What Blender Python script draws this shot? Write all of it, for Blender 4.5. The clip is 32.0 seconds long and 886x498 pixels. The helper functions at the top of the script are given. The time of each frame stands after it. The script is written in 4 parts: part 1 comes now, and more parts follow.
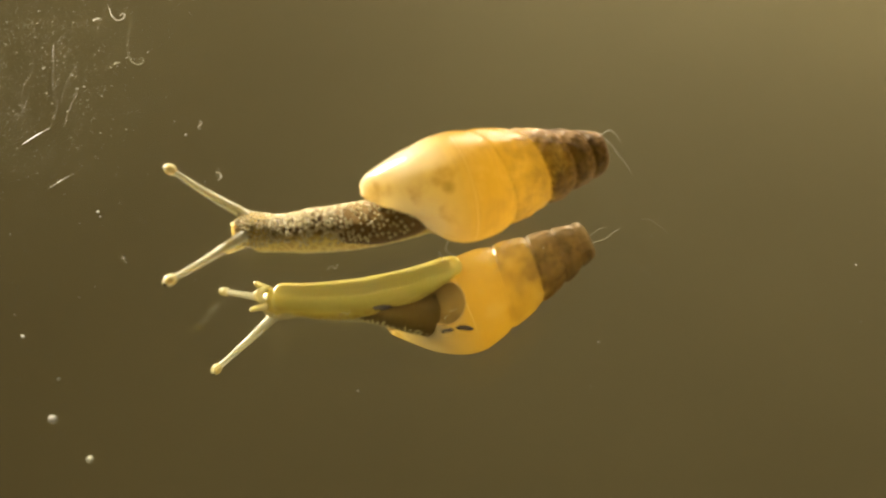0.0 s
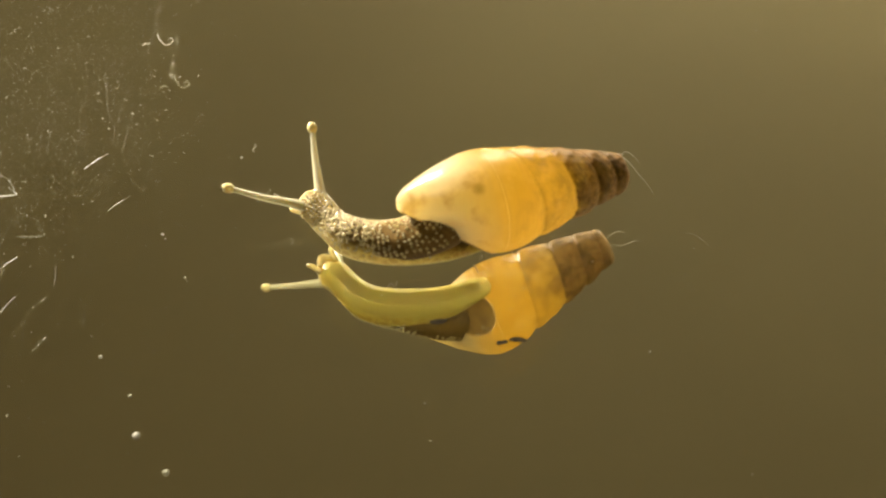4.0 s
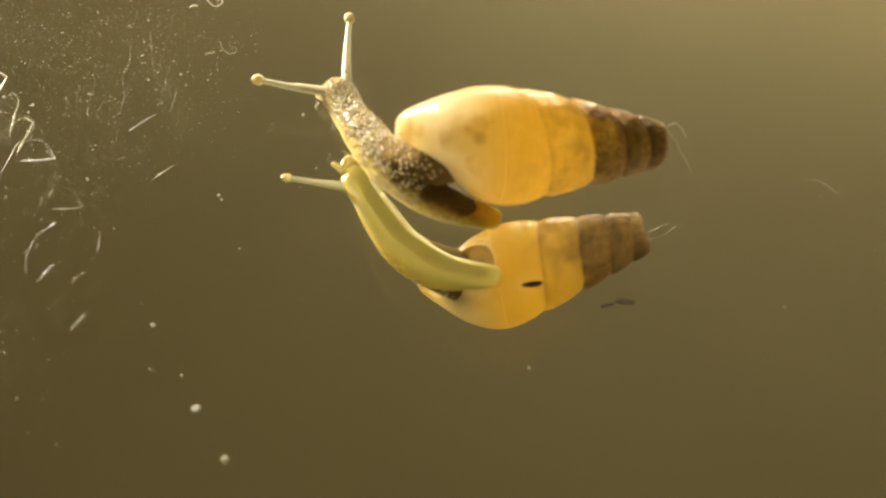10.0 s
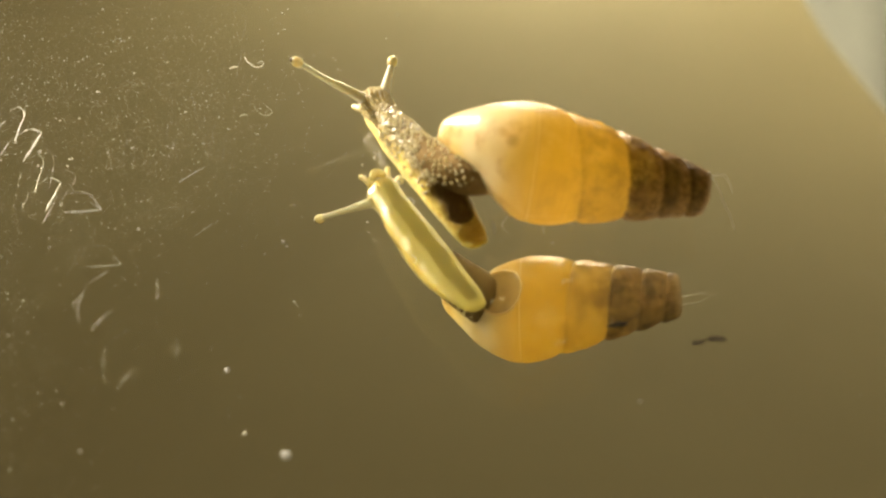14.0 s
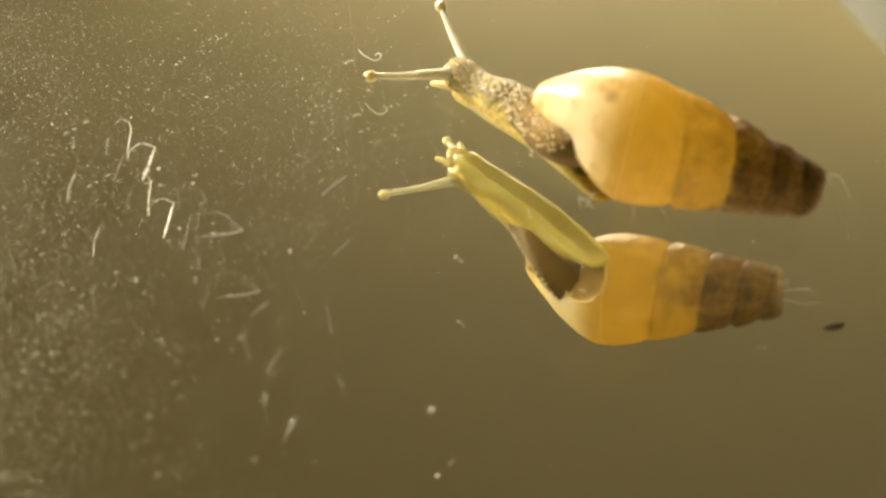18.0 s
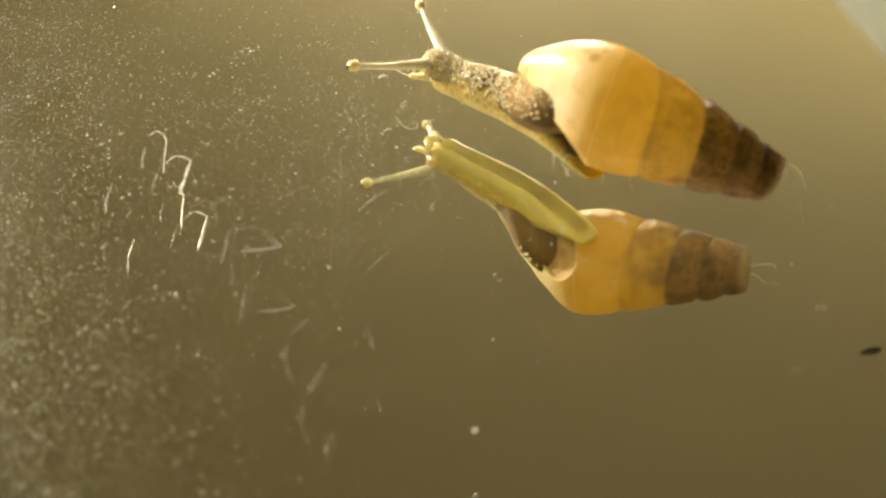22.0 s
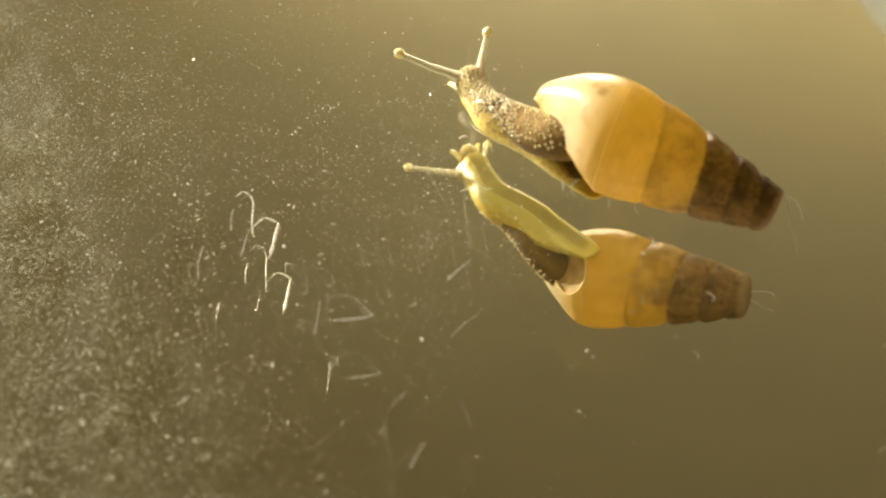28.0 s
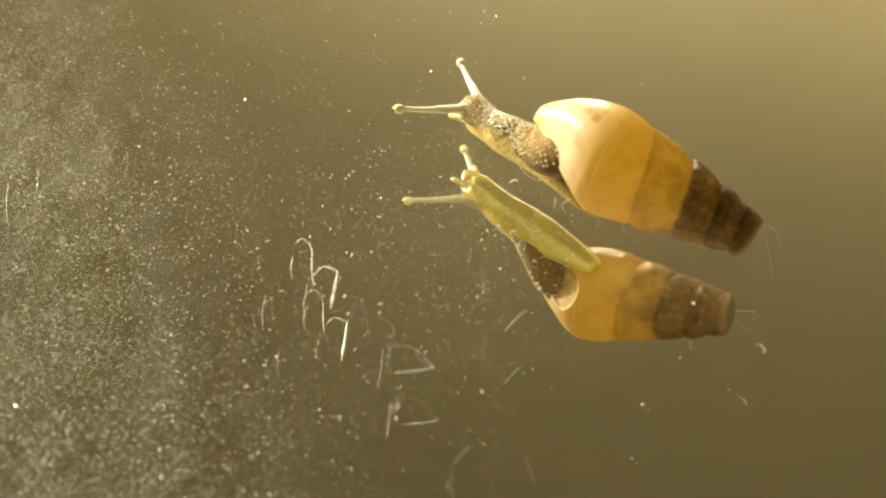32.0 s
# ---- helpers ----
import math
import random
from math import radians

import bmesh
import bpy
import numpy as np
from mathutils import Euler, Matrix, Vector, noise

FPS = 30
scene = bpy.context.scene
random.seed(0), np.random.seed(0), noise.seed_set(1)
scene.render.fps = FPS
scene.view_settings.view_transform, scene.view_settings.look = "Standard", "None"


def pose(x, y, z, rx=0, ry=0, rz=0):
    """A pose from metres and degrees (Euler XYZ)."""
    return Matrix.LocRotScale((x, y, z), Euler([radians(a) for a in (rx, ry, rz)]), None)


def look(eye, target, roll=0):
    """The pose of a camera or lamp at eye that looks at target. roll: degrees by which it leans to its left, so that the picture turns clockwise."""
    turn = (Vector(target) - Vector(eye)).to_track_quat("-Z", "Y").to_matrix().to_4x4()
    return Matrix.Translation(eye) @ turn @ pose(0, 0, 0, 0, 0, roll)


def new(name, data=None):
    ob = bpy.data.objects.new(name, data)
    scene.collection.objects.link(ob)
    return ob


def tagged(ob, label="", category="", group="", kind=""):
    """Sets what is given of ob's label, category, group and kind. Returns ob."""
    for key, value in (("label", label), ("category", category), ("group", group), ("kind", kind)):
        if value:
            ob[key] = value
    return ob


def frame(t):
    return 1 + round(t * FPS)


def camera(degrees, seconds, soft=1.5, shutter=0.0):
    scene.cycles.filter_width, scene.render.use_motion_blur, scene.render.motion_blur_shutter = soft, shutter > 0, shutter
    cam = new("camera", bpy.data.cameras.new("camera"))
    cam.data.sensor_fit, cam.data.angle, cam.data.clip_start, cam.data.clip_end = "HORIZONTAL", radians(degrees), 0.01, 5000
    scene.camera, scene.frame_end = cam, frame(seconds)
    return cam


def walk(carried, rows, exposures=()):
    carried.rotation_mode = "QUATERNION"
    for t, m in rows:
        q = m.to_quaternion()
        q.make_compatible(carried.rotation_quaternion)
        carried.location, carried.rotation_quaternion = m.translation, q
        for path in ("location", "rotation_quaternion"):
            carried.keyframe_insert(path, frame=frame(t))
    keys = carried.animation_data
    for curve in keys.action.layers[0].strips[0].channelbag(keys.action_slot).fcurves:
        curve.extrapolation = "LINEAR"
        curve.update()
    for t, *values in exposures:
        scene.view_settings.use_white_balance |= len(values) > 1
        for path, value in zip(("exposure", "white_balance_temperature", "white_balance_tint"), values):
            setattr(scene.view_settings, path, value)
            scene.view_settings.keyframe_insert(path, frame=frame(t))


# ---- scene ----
cam = camera(50.70, 32.0, soft=2.3)
cam.data.dof.use_dof, cam.data.dof.focus_distance, cam.data.dof.aperture_fstop = True, 0.092, 30.0     # close-up: shallow focus
CAMERA_ROWS = [
    (0, pose(0.00000, 0.00000, 0.06500, 34.88, 2.69, -0.00)),
    (0.5, pose(-0.00007, 0.00020, 0.06564, 34.33, 2.99, 0.07)),
    (1, pose(-0.00090, 0.00024, 0.06564, 34.31, 2.75, -0.01)),
    (1.5, pose(-0.00161, 0.00055, 0.06558, 34.31, 2.92, -0.14)),
    (2, pose(-0.00304, 0.00037, 0.06675, 34.29, 2.72, -0.29)),
    (2.5, pose(-0.00409, -0.00023, 0.06818, 34.44, 2.65, -0.72)),
    (3, pose(-0.00467, -0.00052, 0.06874, 34.57, 2.67, -1.01)),
    (3.5, pose(-0.00509, -0.00016, 0.07020, 34.08, 2.63, -1.24)),
    (5.5, pose(-0.00721, -0.00045, 0.06911, 34.30, 2.85, -1.48)),
    (6, pose(-0.00753, -0.00058, 0.06896, 34.40, 3.07, -1.65)),
    (6.5, pose(-0.00859, -0.00090, 0.06905, 34.37, 3.20, -1.73)),
    (7, pose(-0.01012, -0.00068, 0.06803, 34.53, 3.13, -1.93)),
    (7.5, pose(-0.01034, -0.00018, 0.06599, 34.47, 3.43, -1.80)),
    (8, pose(-0.01058, -0.00043, 0.06301, 35.24, 3.53, -1.58)),
    (8.5, pose(-0.01161, -0.00062, 0.06082, 35.86, 3.30, -1.67)),
    (9, pose(-0.01204, -0.00081, 0.06024, 36.20, 3.30, -1.66)),
    (9.5, pose(-0.01261, -0.00105, 0.05913, 36.81, 3.15, -1.54)),
    (10, pose(-0.01315, -0.00135, 0.05755, 37.69, 3.56, -1.75)),
    (10.5, pose(-0.01481, -0.00238, 0.05522, 38.93, 3.33, -1.43)),
    (11, pose(-0.01456, -0.00221, 0.05348, 39.45, 3.68, -1.35)),
    (11.5, pose(-0.01452, -0.00207, 0.05257, 41.56, 3.61, -1.54)),
    (12, pose(-0.01500, -0.00335, 0.05258, 43.23, 3.33, -1.78)),
    (12.5, pose(-0.01580, -0.00359, 0.05134, 44.11, 2.98, -2.07)),
    (13, pose(-0.01695, -0.00443, 0.05136, 45.10, 2.61, -2.49)),
    (13.5, pose(-0.02035, -0.00457, 0.05167, 45.48, 2.32, -3.79)),
    (14, pose(-0.02541, -0.00406, 0.05097, 45.81, 0.87, -5.31)),
    (14.5, pose(-0.02925, -0.00389, 0.05112, 45.74, -0.17, -6.85)),
    (15, pose(-0.03185, -0.00328, 0.05091, 44.96, 0.42, -6.58)),
    (15.5, pose(-0.03481, -0.00246, 0.05095, 44.00, 0.72, -6.79)),
    (17.5, pose(-0.03918, 0.00473, 0.04845, 43.86, 2.40, -8.46)),
    (18, pose(-0.03946, 0.00489, 0.04842, 43.90, 2.38, -8.47)),
    (18.5, pose(-0.03973, 0.00510, 0.04871, 43.78, 2.28, -8.46)),
    (19, pose(-0.03988, 0.00514, 0.04889, 43.92, 2.33, -8.37)),
    (19.5, pose(-0.04006, 0.00522, 0.04939, 43.99, 2.50, -8.29)),
    (20, pose(-0.04072, 0.00548, 0.04956, 44.09, 2.30, -8.22)),
    (20.5, pose(-0.04119, 0.00582, 0.04966, 43.89, 2.18, -8.23)),
    (21, pose(-0.04156, 0.00584, 0.04962, 43.99, 1.99, -8.10)),
    (21.5, pose(-0.04186, 0.00593, 0.04958, 44.05, 1.89, -8.11)),
    (22, pose(-0.04230, 0.00603, 0.04958, 43.98, 1.71, -8.04)),
    (22.5, pose(-0.04299, 0.00574, 0.04971, 44.16, 1.46, -8.05)),
    (23, pose(-0.04317, 0.00586, 0.04988, 44.11, 1.54, -7.92)),
    (23.5, pose(-0.04318, 0.00643, 0.04981, 43.96, 1.73, -7.82)),
    (24, pose(-0.04363, 0.00641, 0.05027, 44.00, 1.65, -7.68)),
    (24.5, pose(-0.04367, 0.00708, 0.05046, 44.26, 1.87, -7.30)),
    (25, pose(-0.04456, 0.00744, 0.05114, 44.22, 1.77, -7.26)),
    (25.5, pose(-0.04489, 0.00804, 0.05211, 44.23, 1.92, -7.18)),
    (27.5, pose(-0.04636, 0.00975, 0.05355, 44.02, 1.95, -6.79)),
    (28, pose(-0.04709, 0.00998, 0.05398, 44.07, 1.98, -6.66)),
    (28.5, pose(-0.04796, 0.01047, 0.05446, 43.86, 1.94, -6.52)),
    (29, pose(-0.04872, 0.01070, 0.05731, 43.60, 2.01, -6.65)),
    (29.5, pose(-0.04896, 0.01103, 0.05714, 43.52, 2.35, -6.35)),
    (30, pose(-0.04893, 0.01160, 0.05751, 43.38, 2.68, -6.05)),
    (30.5, pose(-0.04986, 0.01183, 0.05819, 43.26, 2.46, -6.37)),
    (31, pose(-0.05020, 0.01194, 0.05813, 43.39, 2.21, -6.23)),
    (31.5, pose(-0.05022, 0.01259, 0.05898, 43.07, 2.35, -6.26)),
    (32, pose(-0.05036, 0.01303, 0.05990, 42.74, 2.53, -6.38)),
]
walk(cam, CAMERA_ROWS, exposures=[(0.0, 1.22), (6.0, 1.24), (10.0, 1.28), (12.0, 1.35), (15.0, 1.27), (32.0, 1.29)])

# ---- light: low warm sun through a window, sky light in its opening, added fill lamps ----
SUN_EL, SUN_AZ = radians(18.5), radians(132)      # azimuth counted from +x towards +y
world = bpy.data.worlds.new("sky")
scene.world = world
world.use_nodes = True
wn = world.node_tree
sky = wn.nodes.new("ShaderNodeTexSky")
sky.sky_type, sky.sun_disc = "NISHITA", False
sky.sun_elevation, sky.sun_rotation = SUN_EL, radians(90) - SUN_AZ
wn.links.new(sky.outputs[0], wn.nodes["Background"].inputs[0])
wn.nodes["Background"].inputs[1].default_value = 0.1

sun_dir = Vector((math.cos(SUN_AZ) * math.cos(SUN_EL), math.sin(SUN_AZ) * math.cos(SUN_EL), math.sin(SUN_EL)))
sun = new("sun", bpy.data.lights.new("sun", "SUN"))
sun.data.energy, sun.data.angle, sun.data.color = 5.0, radians(2.0), (1.0, 0.89, 0.68)
sun.matrix_world = look(sun_dir * 3, (0, 0, 0))
# first lamp: sky light in the west opening; the north and east ones are added fill
for place, aim, wide, high, power in (((-2.56, 3.00, 1.30), (-2.1, 2.7, 0.0), 1.4, 1.0, 20.0), ((1.25, 6.16, 1.25), (1.0, 0.0, 1.4), 2.0, 1.2, 120.0), ((3.36, 3.10, 1.15), (0.0, 3.30, 1.35), 1.7, 1.0, 15.0)):
    lamp = new("window_fill", bpy.data.lights.new("window_fill", "AREA"))
    lamp.data.shape, lamp.data.size, lamp.data.size_y = "RECTANGLE", wide, high
    lamp.data.energy, lamp.data.color = power, (1.0, 0.875, 0.65)
    lamp.matrix_world = look(place, aim)

MM = 0.001
GLASS = 0.00621           # thickness of the mirror's glass


# ---- materials ----
def material(name, base, rough=0.5, metal=0.0, noise_scale=0.0, other=None, bump=0.0, bump_scale=400.0, sss=0.0, coat=0.0):
    m = bpy.data.materials.new(name)
    m.use_nodes = True
    nt = m.node_tree
    b = nt.nodes["Principled BSDF"]
    b.inputs["Base Color"].default_value = (*base, 1)
    b.inputs["Roughness"].default_value = rough
    b.inputs["Metallic"].default_value = metal
    b.inputs["Coat Weight"].default_value = coat
    b.inputs["Subsurface Weight"].default_value = sss
    b.inputs["Subsurface Radius"].default_value = (1.0, 0.85, 0.6)
    b.inputs["Subsurface Scale"].default_value = 0.0015
    tc = nt.nodes.new("ShaderNodeTexCoord")
    if other:
        n = nt.nodes.new("ShaderNodeTexNoise")
        n.inputs["Scale"].default_value, n.inputs["Detail"].default_value = noise_scale, 6
        nt.links.new(tc.outputs["Object"], n.inputs["Vector"])
        mix = nt.nodes.new("ShaderNodeMix")
        mix.data_type = "RGBA"
        mix.inputs["A"].default_value, mix.inputs["B"].default_value = (*base, 1), (*other, 1)
        r = nt.nodes.new("ShaderNodeValToRGB")
        r.color_ramp.elements[0].position, r.color_ramp.elements[1].position = 0.35, 0.65
        nt.links.new(n.outputs["Fac"], r.inputs[0])
        nt.links.new(r.outputs[0], mix.inputs["Factor"])
        nt.links.new(mix.outputs["Result"], b.inputs["Base Color"])
    if bump:
        n = nt.nodes.new("ShaderNodeTexNoise")
        n.inputs["Scale"].default_value, n.inputs["Detail"].default_value = bump_scale, 4
        nt.links.new(tc.outputs["Object"], n.inputs["Vector"])
        bp = nt.nodes.new("ShaderNodeBump")
        bp.inputs["Strength"].default_value, bp.inputs["Distance"].default_value = 1.0, bump
        nt.links.new(n.outputs["Fac"], bp.inputs["Height"])
        nt.links.new(bp.outputs[0], b.inputs["Normal"])
    return m


def math_node(nt, op, a, b=None, c=None, clamp=False):
    n = nt.nodes.new("ShaderNodeMath")
    n.operation, n.use_clamp = op, clamp
    for i, v in enumerate((a, b, c)):
        if v is None:
            continue
        if isinstance(v, (int, float)):
            n.inputs[i].default_value = v
        else:
            nt.links.new(v, n.inputs[i])
    return n.outputs[0]


def mix_color(nt, fac, a, b):
    n = nt.nodes.new("ShaderNodeMix")
    n.data_type = "RGBA"
    for key, v in (("Factor", fac), ("A", a), ("B", b)):
        if isinstance(v, tuple):
            n.inputs[key].default_value = (*v, 1)
        elif isinstance(v, (int, float)):
            n.inputs[key].default_value = v
        else:
            nt.links.new(v, n.inputs[key])
    return n.outputs["Result"]


def noise_node(nt, vec, scale, detail=5.0, rough=0.55):
    n = nt.nodes.new("ShaderNodeTexNoise")
    n.inputs["Scale"].default_value, n.inputs["Detail"].default_value, n.inputs["Roughness"].default_value = scale, detail, rough
    nt.links.new(vec, n.inputs["Vector"])
    return n.outputs["Fac"]


def step_node(nt, value, lo, hi):
    n = nt.nodes.new("ShaderNodeMapRange")
    n.interpolation_type = "SMOOTHSTEP"
    n.inputs["From Min"].default_value, n.inputs["From Max"].default_value = lo, hi
    nt.links.new(value, n.inputs["Value"])
    return n.outputs["Result"]


def near_node(nt, vec, place, radius):
    n = nt.nodes.new("ShaderNodeVectorMath")
    n.operation = "DISTANCE"
    nt.links.new(vec, n.inputs[0])
    n.inputs[1].default_value = place
    m = nt.nodes.new("ShaderNodeMapRange")
    m.interpolation_type = "SMOOTHSTEP"
    m.inputs["From Min"].default_value, m.inputs["From Max"].default_value = radius, radius * 0.3
    nt.links.new(n.outputs["Value"], m.inputs["Value"])
    return m.outputs["Result"]


def shell_material():
    m = bpy.data.materials.new("shell")
    m.use_nodes = True
    nt = m.node_tree
    b = nt.nodes["Principled BSDF"]
    tc = nt.nodes.new("ShaderNodeTexCoord")
    vec = tc.outputs["Object"]
    sep = nt.nodes.new("ShaderNodeSeparateXYZ")
    nt.links.new(vec, sep.inputs[0])
    big = noise_node(nt, vec, 210, 4)
    mid = noise_node(nt, vec, 620, 6, 0.65)
    fine = noise_node(nt, vec, 2600, 3)
    stretch = nt.nodes.new("ShaderNodeMapping")
    stretch.inputs["Scale"].default_value = (3600, 260, 260)
    nt.links.new(vec, stretch.inputs["Vector"])
    lines = noise_node(nt, stretch.outputs[0], 1.0, 3)
    band = nt.nodes.new("ShaderNodeAttribute")
    band.attribute_name = "band"
    part_of = nt.nodes.new("ShaderNodeAttribute")
    part_of.attribute_name = "part_of_whorl"
    fr = part_of.outputs["Fac"]
    col = mix_color(nt, step_node(nt, big, 0.35, 0.68), (0.60, 0.365, 0.042), (0.67, 0.45, 0.090))
    col = mix_color(nt, math_node(nt, "MULTIPLY", step_node(nt, lines, 0.42, 0.70), 0.60), col, (0.52, 0.30, 0.07))
    # the front end is whitened: bright sunlight there is put into the colour
    pale = math_node(nt, "MULTIPLY", step_node(nt, sep.outputs["X"], 0.6 * MM, -4.4 * MM), 0.9)
    col = mix_color(nt, pale, col, (0.94, 0.86, 0.62))
    cloud = noise_node(nt, vec, 330, 4, 0.6)
    col = mix_color(nt, math_node(nt, "MULTIPLY", step_node(nt, cloud, 0.50, 0.68), 0.6), col, (0.42, 0.215, 0.045))
    col = mix_color(nt, math_node(nt, "MULTIPLY", step_node(nt, cloud, 0.46, 0.30), 0.55), col, (0.80, 0.60, 0.30))
    # one old growth line across the last whorl
    off = math_node(nt, "ABSOLUTE", math_node(nt, "SUBTRACT", math_node(nt, "ADD", sep.outputs["X"], math_node(nt, "MULTIPLY", sep.outputs["Z"], 0.10)), -0.25 * MM))
    col = mix_color(nt, math_node(nt, "MULTIPLY", step_node(nt, off, 0.17 * MM, 0.10 * MM), 0.7), col, (0.40, 0.20, 0.035))
    col = mix_color(nt, step_node(nt, off, 0.09 * MM, 0.04 * MM), col, (0.86, 0.68, 0.34))
    # older whorls: tan and patchy, then weathered dark brown
    age = math_node(nt, "ADD", band.outputs["Fac"], math_node(nt, "MULTIPLY", math_node(nt, "SUBTRACT", mix_color(nt, 0.5, mid, cloud), 0.5), 2.6))
    tan = math_node(nt, "MULTIPLY", step_node(nt, age, -0.10, 0.95), math_node(nt, "ADD", 0.40, math_node(nt, "MULTIPLY", step_node(nt, mid, 0.42, 0.62), 0.45)))
    col = mix_color(nt, tan, col, (0.23, 0.12, 0.032))
    old = step_node(nt, age, 0.95, 1.75)
    dark = mix_color(nt, step_node(nt, noise_node(nt, vec, 480, 6, 0.7), 0.40, 0.62), (0.030, 0.015, 0.005), (0.21, 0.115, 0.036))
    dark = mix_color(nt, math_node(nt, "MULTIPLY", step_node(nt, fr, 0.66, 0.36), 0.80), mix_color(nt, step_node(nt, fine, 0.35, 0.65), (0.30, 0.165, 0.05), (0.12, 0.060, 0.018)), dark)
    col = mix_color(nt, math_node(nt, "MULTIPLY", old, 0.93), col, dark)
    seam = math_node(nt, "MAXIMUM", step_node(nt, fr, 0.035, 0.0), step_node(nt, fr, 0.95, 1.0))
    col = mix_color(nt, math_node(nt, "MULTIPLY", math_node(nt, "MULTIPLY", seam, step_node(nt, band.outputs["Fac"], -0.6, 0.4)), 0.65), col, (0.13, 0.065, 0.022))
    tip = step_node(nt, sep.outputs["X"], 12.9 * MM, 13.6 * MM)
    col = mix_color(nt, math_node(nt, "MULTIPLY", tip, 0.6), col, (0.48, 0.33, 0.18))
    spots = math_node(nt, "MAXIMUM", near_node(nt, vec, (-2.3 * MM, -1.5 * MM, 3.7 * MM), 0.75 * MM), near_node(nt, vec, (3.5 * MM, -1.7 * MM, 4.1 * MM), 1.3 * MM))
    spots = math_node(nt, "MULTIPLY", spots, step_node(nt, mid, 0.3, 0.6))
    col = mix_color(nt, math_node(nt, "MULTIPLY", spots, 0.75), col, (0.16, 0.075, 0.03))
    nt.links.new(col, b.inputs["Base Color"])
    nt.links.new(math_node(nt, "ADD", 0.30, math_node(nt, "MULTIPLY", old, 0.3)), b.inputs["Roughness"])
    nt.links.new(math_node(nt, "SUBTRACT", 0.8, math_node(nt, "MULTIPLY", old, 0.6)), b.inputs["Specular IOR Level"])
    b.inputs["Coat Weight"].default_value, b.inputs["Coat Roughness"].default_value = 0.12, 0.15
    bp = nt.nodes.new("ShaderNodeBump")
    bp.inputs["Distance"].default_value = 0.00005
    bp.inputs["Strength"].default_value = 0.8
    h = math_node(nt, "ADD", lines, math_node(nt, "MULTIPLY", math_node(nt, "MULTIPLY", fine, old), 2.0))
    nt.links.new(h, bp.inputs["Height"])
    nt.links.new(bp.outputs[0], b.inputs["Normal"])
    thin = nt.nodes.new("ShaderNodeBsdfTranslucent")
    nt.links.new(mix_color(nt, 0.5, col, (0.98, 0.78, 0.22)), thin.inputs["Color"])
    blend = nt.nodes.new("ShaderNodeMixShader")
    nt.links.new(math_node(nt, "SUBTRACT", math_node(nt, "SUBTRACT", 0.72, math_node(nt, "ADD", math_node(nt, "MULTIPLY", pale, 0.20), math_node(nt, "MULTIPLY", tan, 0.15))), math_node(nt, "MULTIPLY", old, 0.50)), blend.inputs[0])
    nt.links.new(b.outputs[0], blend.inputs[1])
    nt.links.new(thin.outputs[0], blend.inputs[2])
    nt.links.new(blend.outputs[0], nt.nodes["Material Output"].inputs["Surface"])
    return m


def skin_material():
    """Wet skin: dark back with pale beads, yellow-green netted flank and a smooth olive sole."""
    m = bpy.data.materials.new("skin")
    m.use_nodes = True
    nt = m.node_tree
    b = nt.nodes["Principled BSDF"]
    tc = nt.nodes.new("ShaderNodeAttribute")
    tc.attribute_name = "rest"
    vec = tc.outputs["Vector"]
    sep = nt.nodes.new("ShaderNodeSeparateXYZ")
    nt.links.new(vec, sep.inputs[0])
    squeeze = nt.nodes.new("ShaderNodeMapping")
    squeeze.inputs["Scale"].default_value = (0.90 * 2350, 2350, 2350)
    nt.links.new(vec, squeeze.inputs["Vector"])
    cells = nt.nodes.new("ShaderNodeTexVoronoi")
    cells.inputs["Scale"].default_value = 1.0
    nt.links.new(squeeze.outputs[0], cells.inputs["Vector"])
    wart = step_node(nt, cells.outputs["Distance"], 0.50, 0.15)
    mottle = noise_node(nt, vec, 900, 4)
    fine = noise_node(nt, vec, 4200, 3)
    z = math_node(nt, "ADD", sep.outputs["Z"], math_node(nt, "MULTIPLY", math_node(nt, "SUBTRACT", mottle, 0.5), 1.5 * MM))
    back = step_node(nt, z, 2.3 * MM, 3.9 * MM)
    net = nt.nodes.new("ShaderNodeTexVoronoi")
    net.feature = "DISTANCE_TO_EDGE"
    net.inputs["Scale"].default_value = 1250
    nt.links.new(vec, net.inputs["Vector"])
    flank = mix_color(nt, step_node(nt, net.outputs["Distance"], 0.02, 0.22), (0.72, 0.54, 0.10), (0.55, 0.355, 0.04))
    dorsal = mix_color(nt, math_node(nt, "MULTIPLY", wart, 0.5), mix_color(nt, fine, (0.100, 0.056, 0.009), (0.170, 0.098, 0.016)), (0.20, 0.125, 0.026))
    col = mix_color(nt, back, flank, dorsal)
    sole = step_node(nt, sep.outputs["Z"], 1.5 * MM, 0.5 * MM)
    col = mix_color(nt, sole, col, mix_color(nt, mottle, (0.42, 0.325, 0.045), (0.54, 0.425, 0.085)))
    nt.links.new(col, b.inputs["Base Color"])
    nt.links.new(math_node(nt, "ADD", 0.34, math_node(nt, "MULTIPLY", fine, 0.2)), b.inputs["Roughness"])
    b.inputs["Specular IOR Level"].default_value = 0.5
    b.inputs["Subsurface Weight"].default_value = 0.25
    b.inputs["Subsurface Radius"].default_value = (1.0, 0.70, 0.20)
    b.inputs["Subsurface Scale"].default_value = 0.0026
    bp = nt.nodes.new("ShaderNodeBump")
    bp.inputs["Distance"].default_value = 0.00003
    nt.links.new(fine, bp.inputs["Height"])
    nt.links.new(bp.outputs[0], b.inputs["Normal"])
    return m


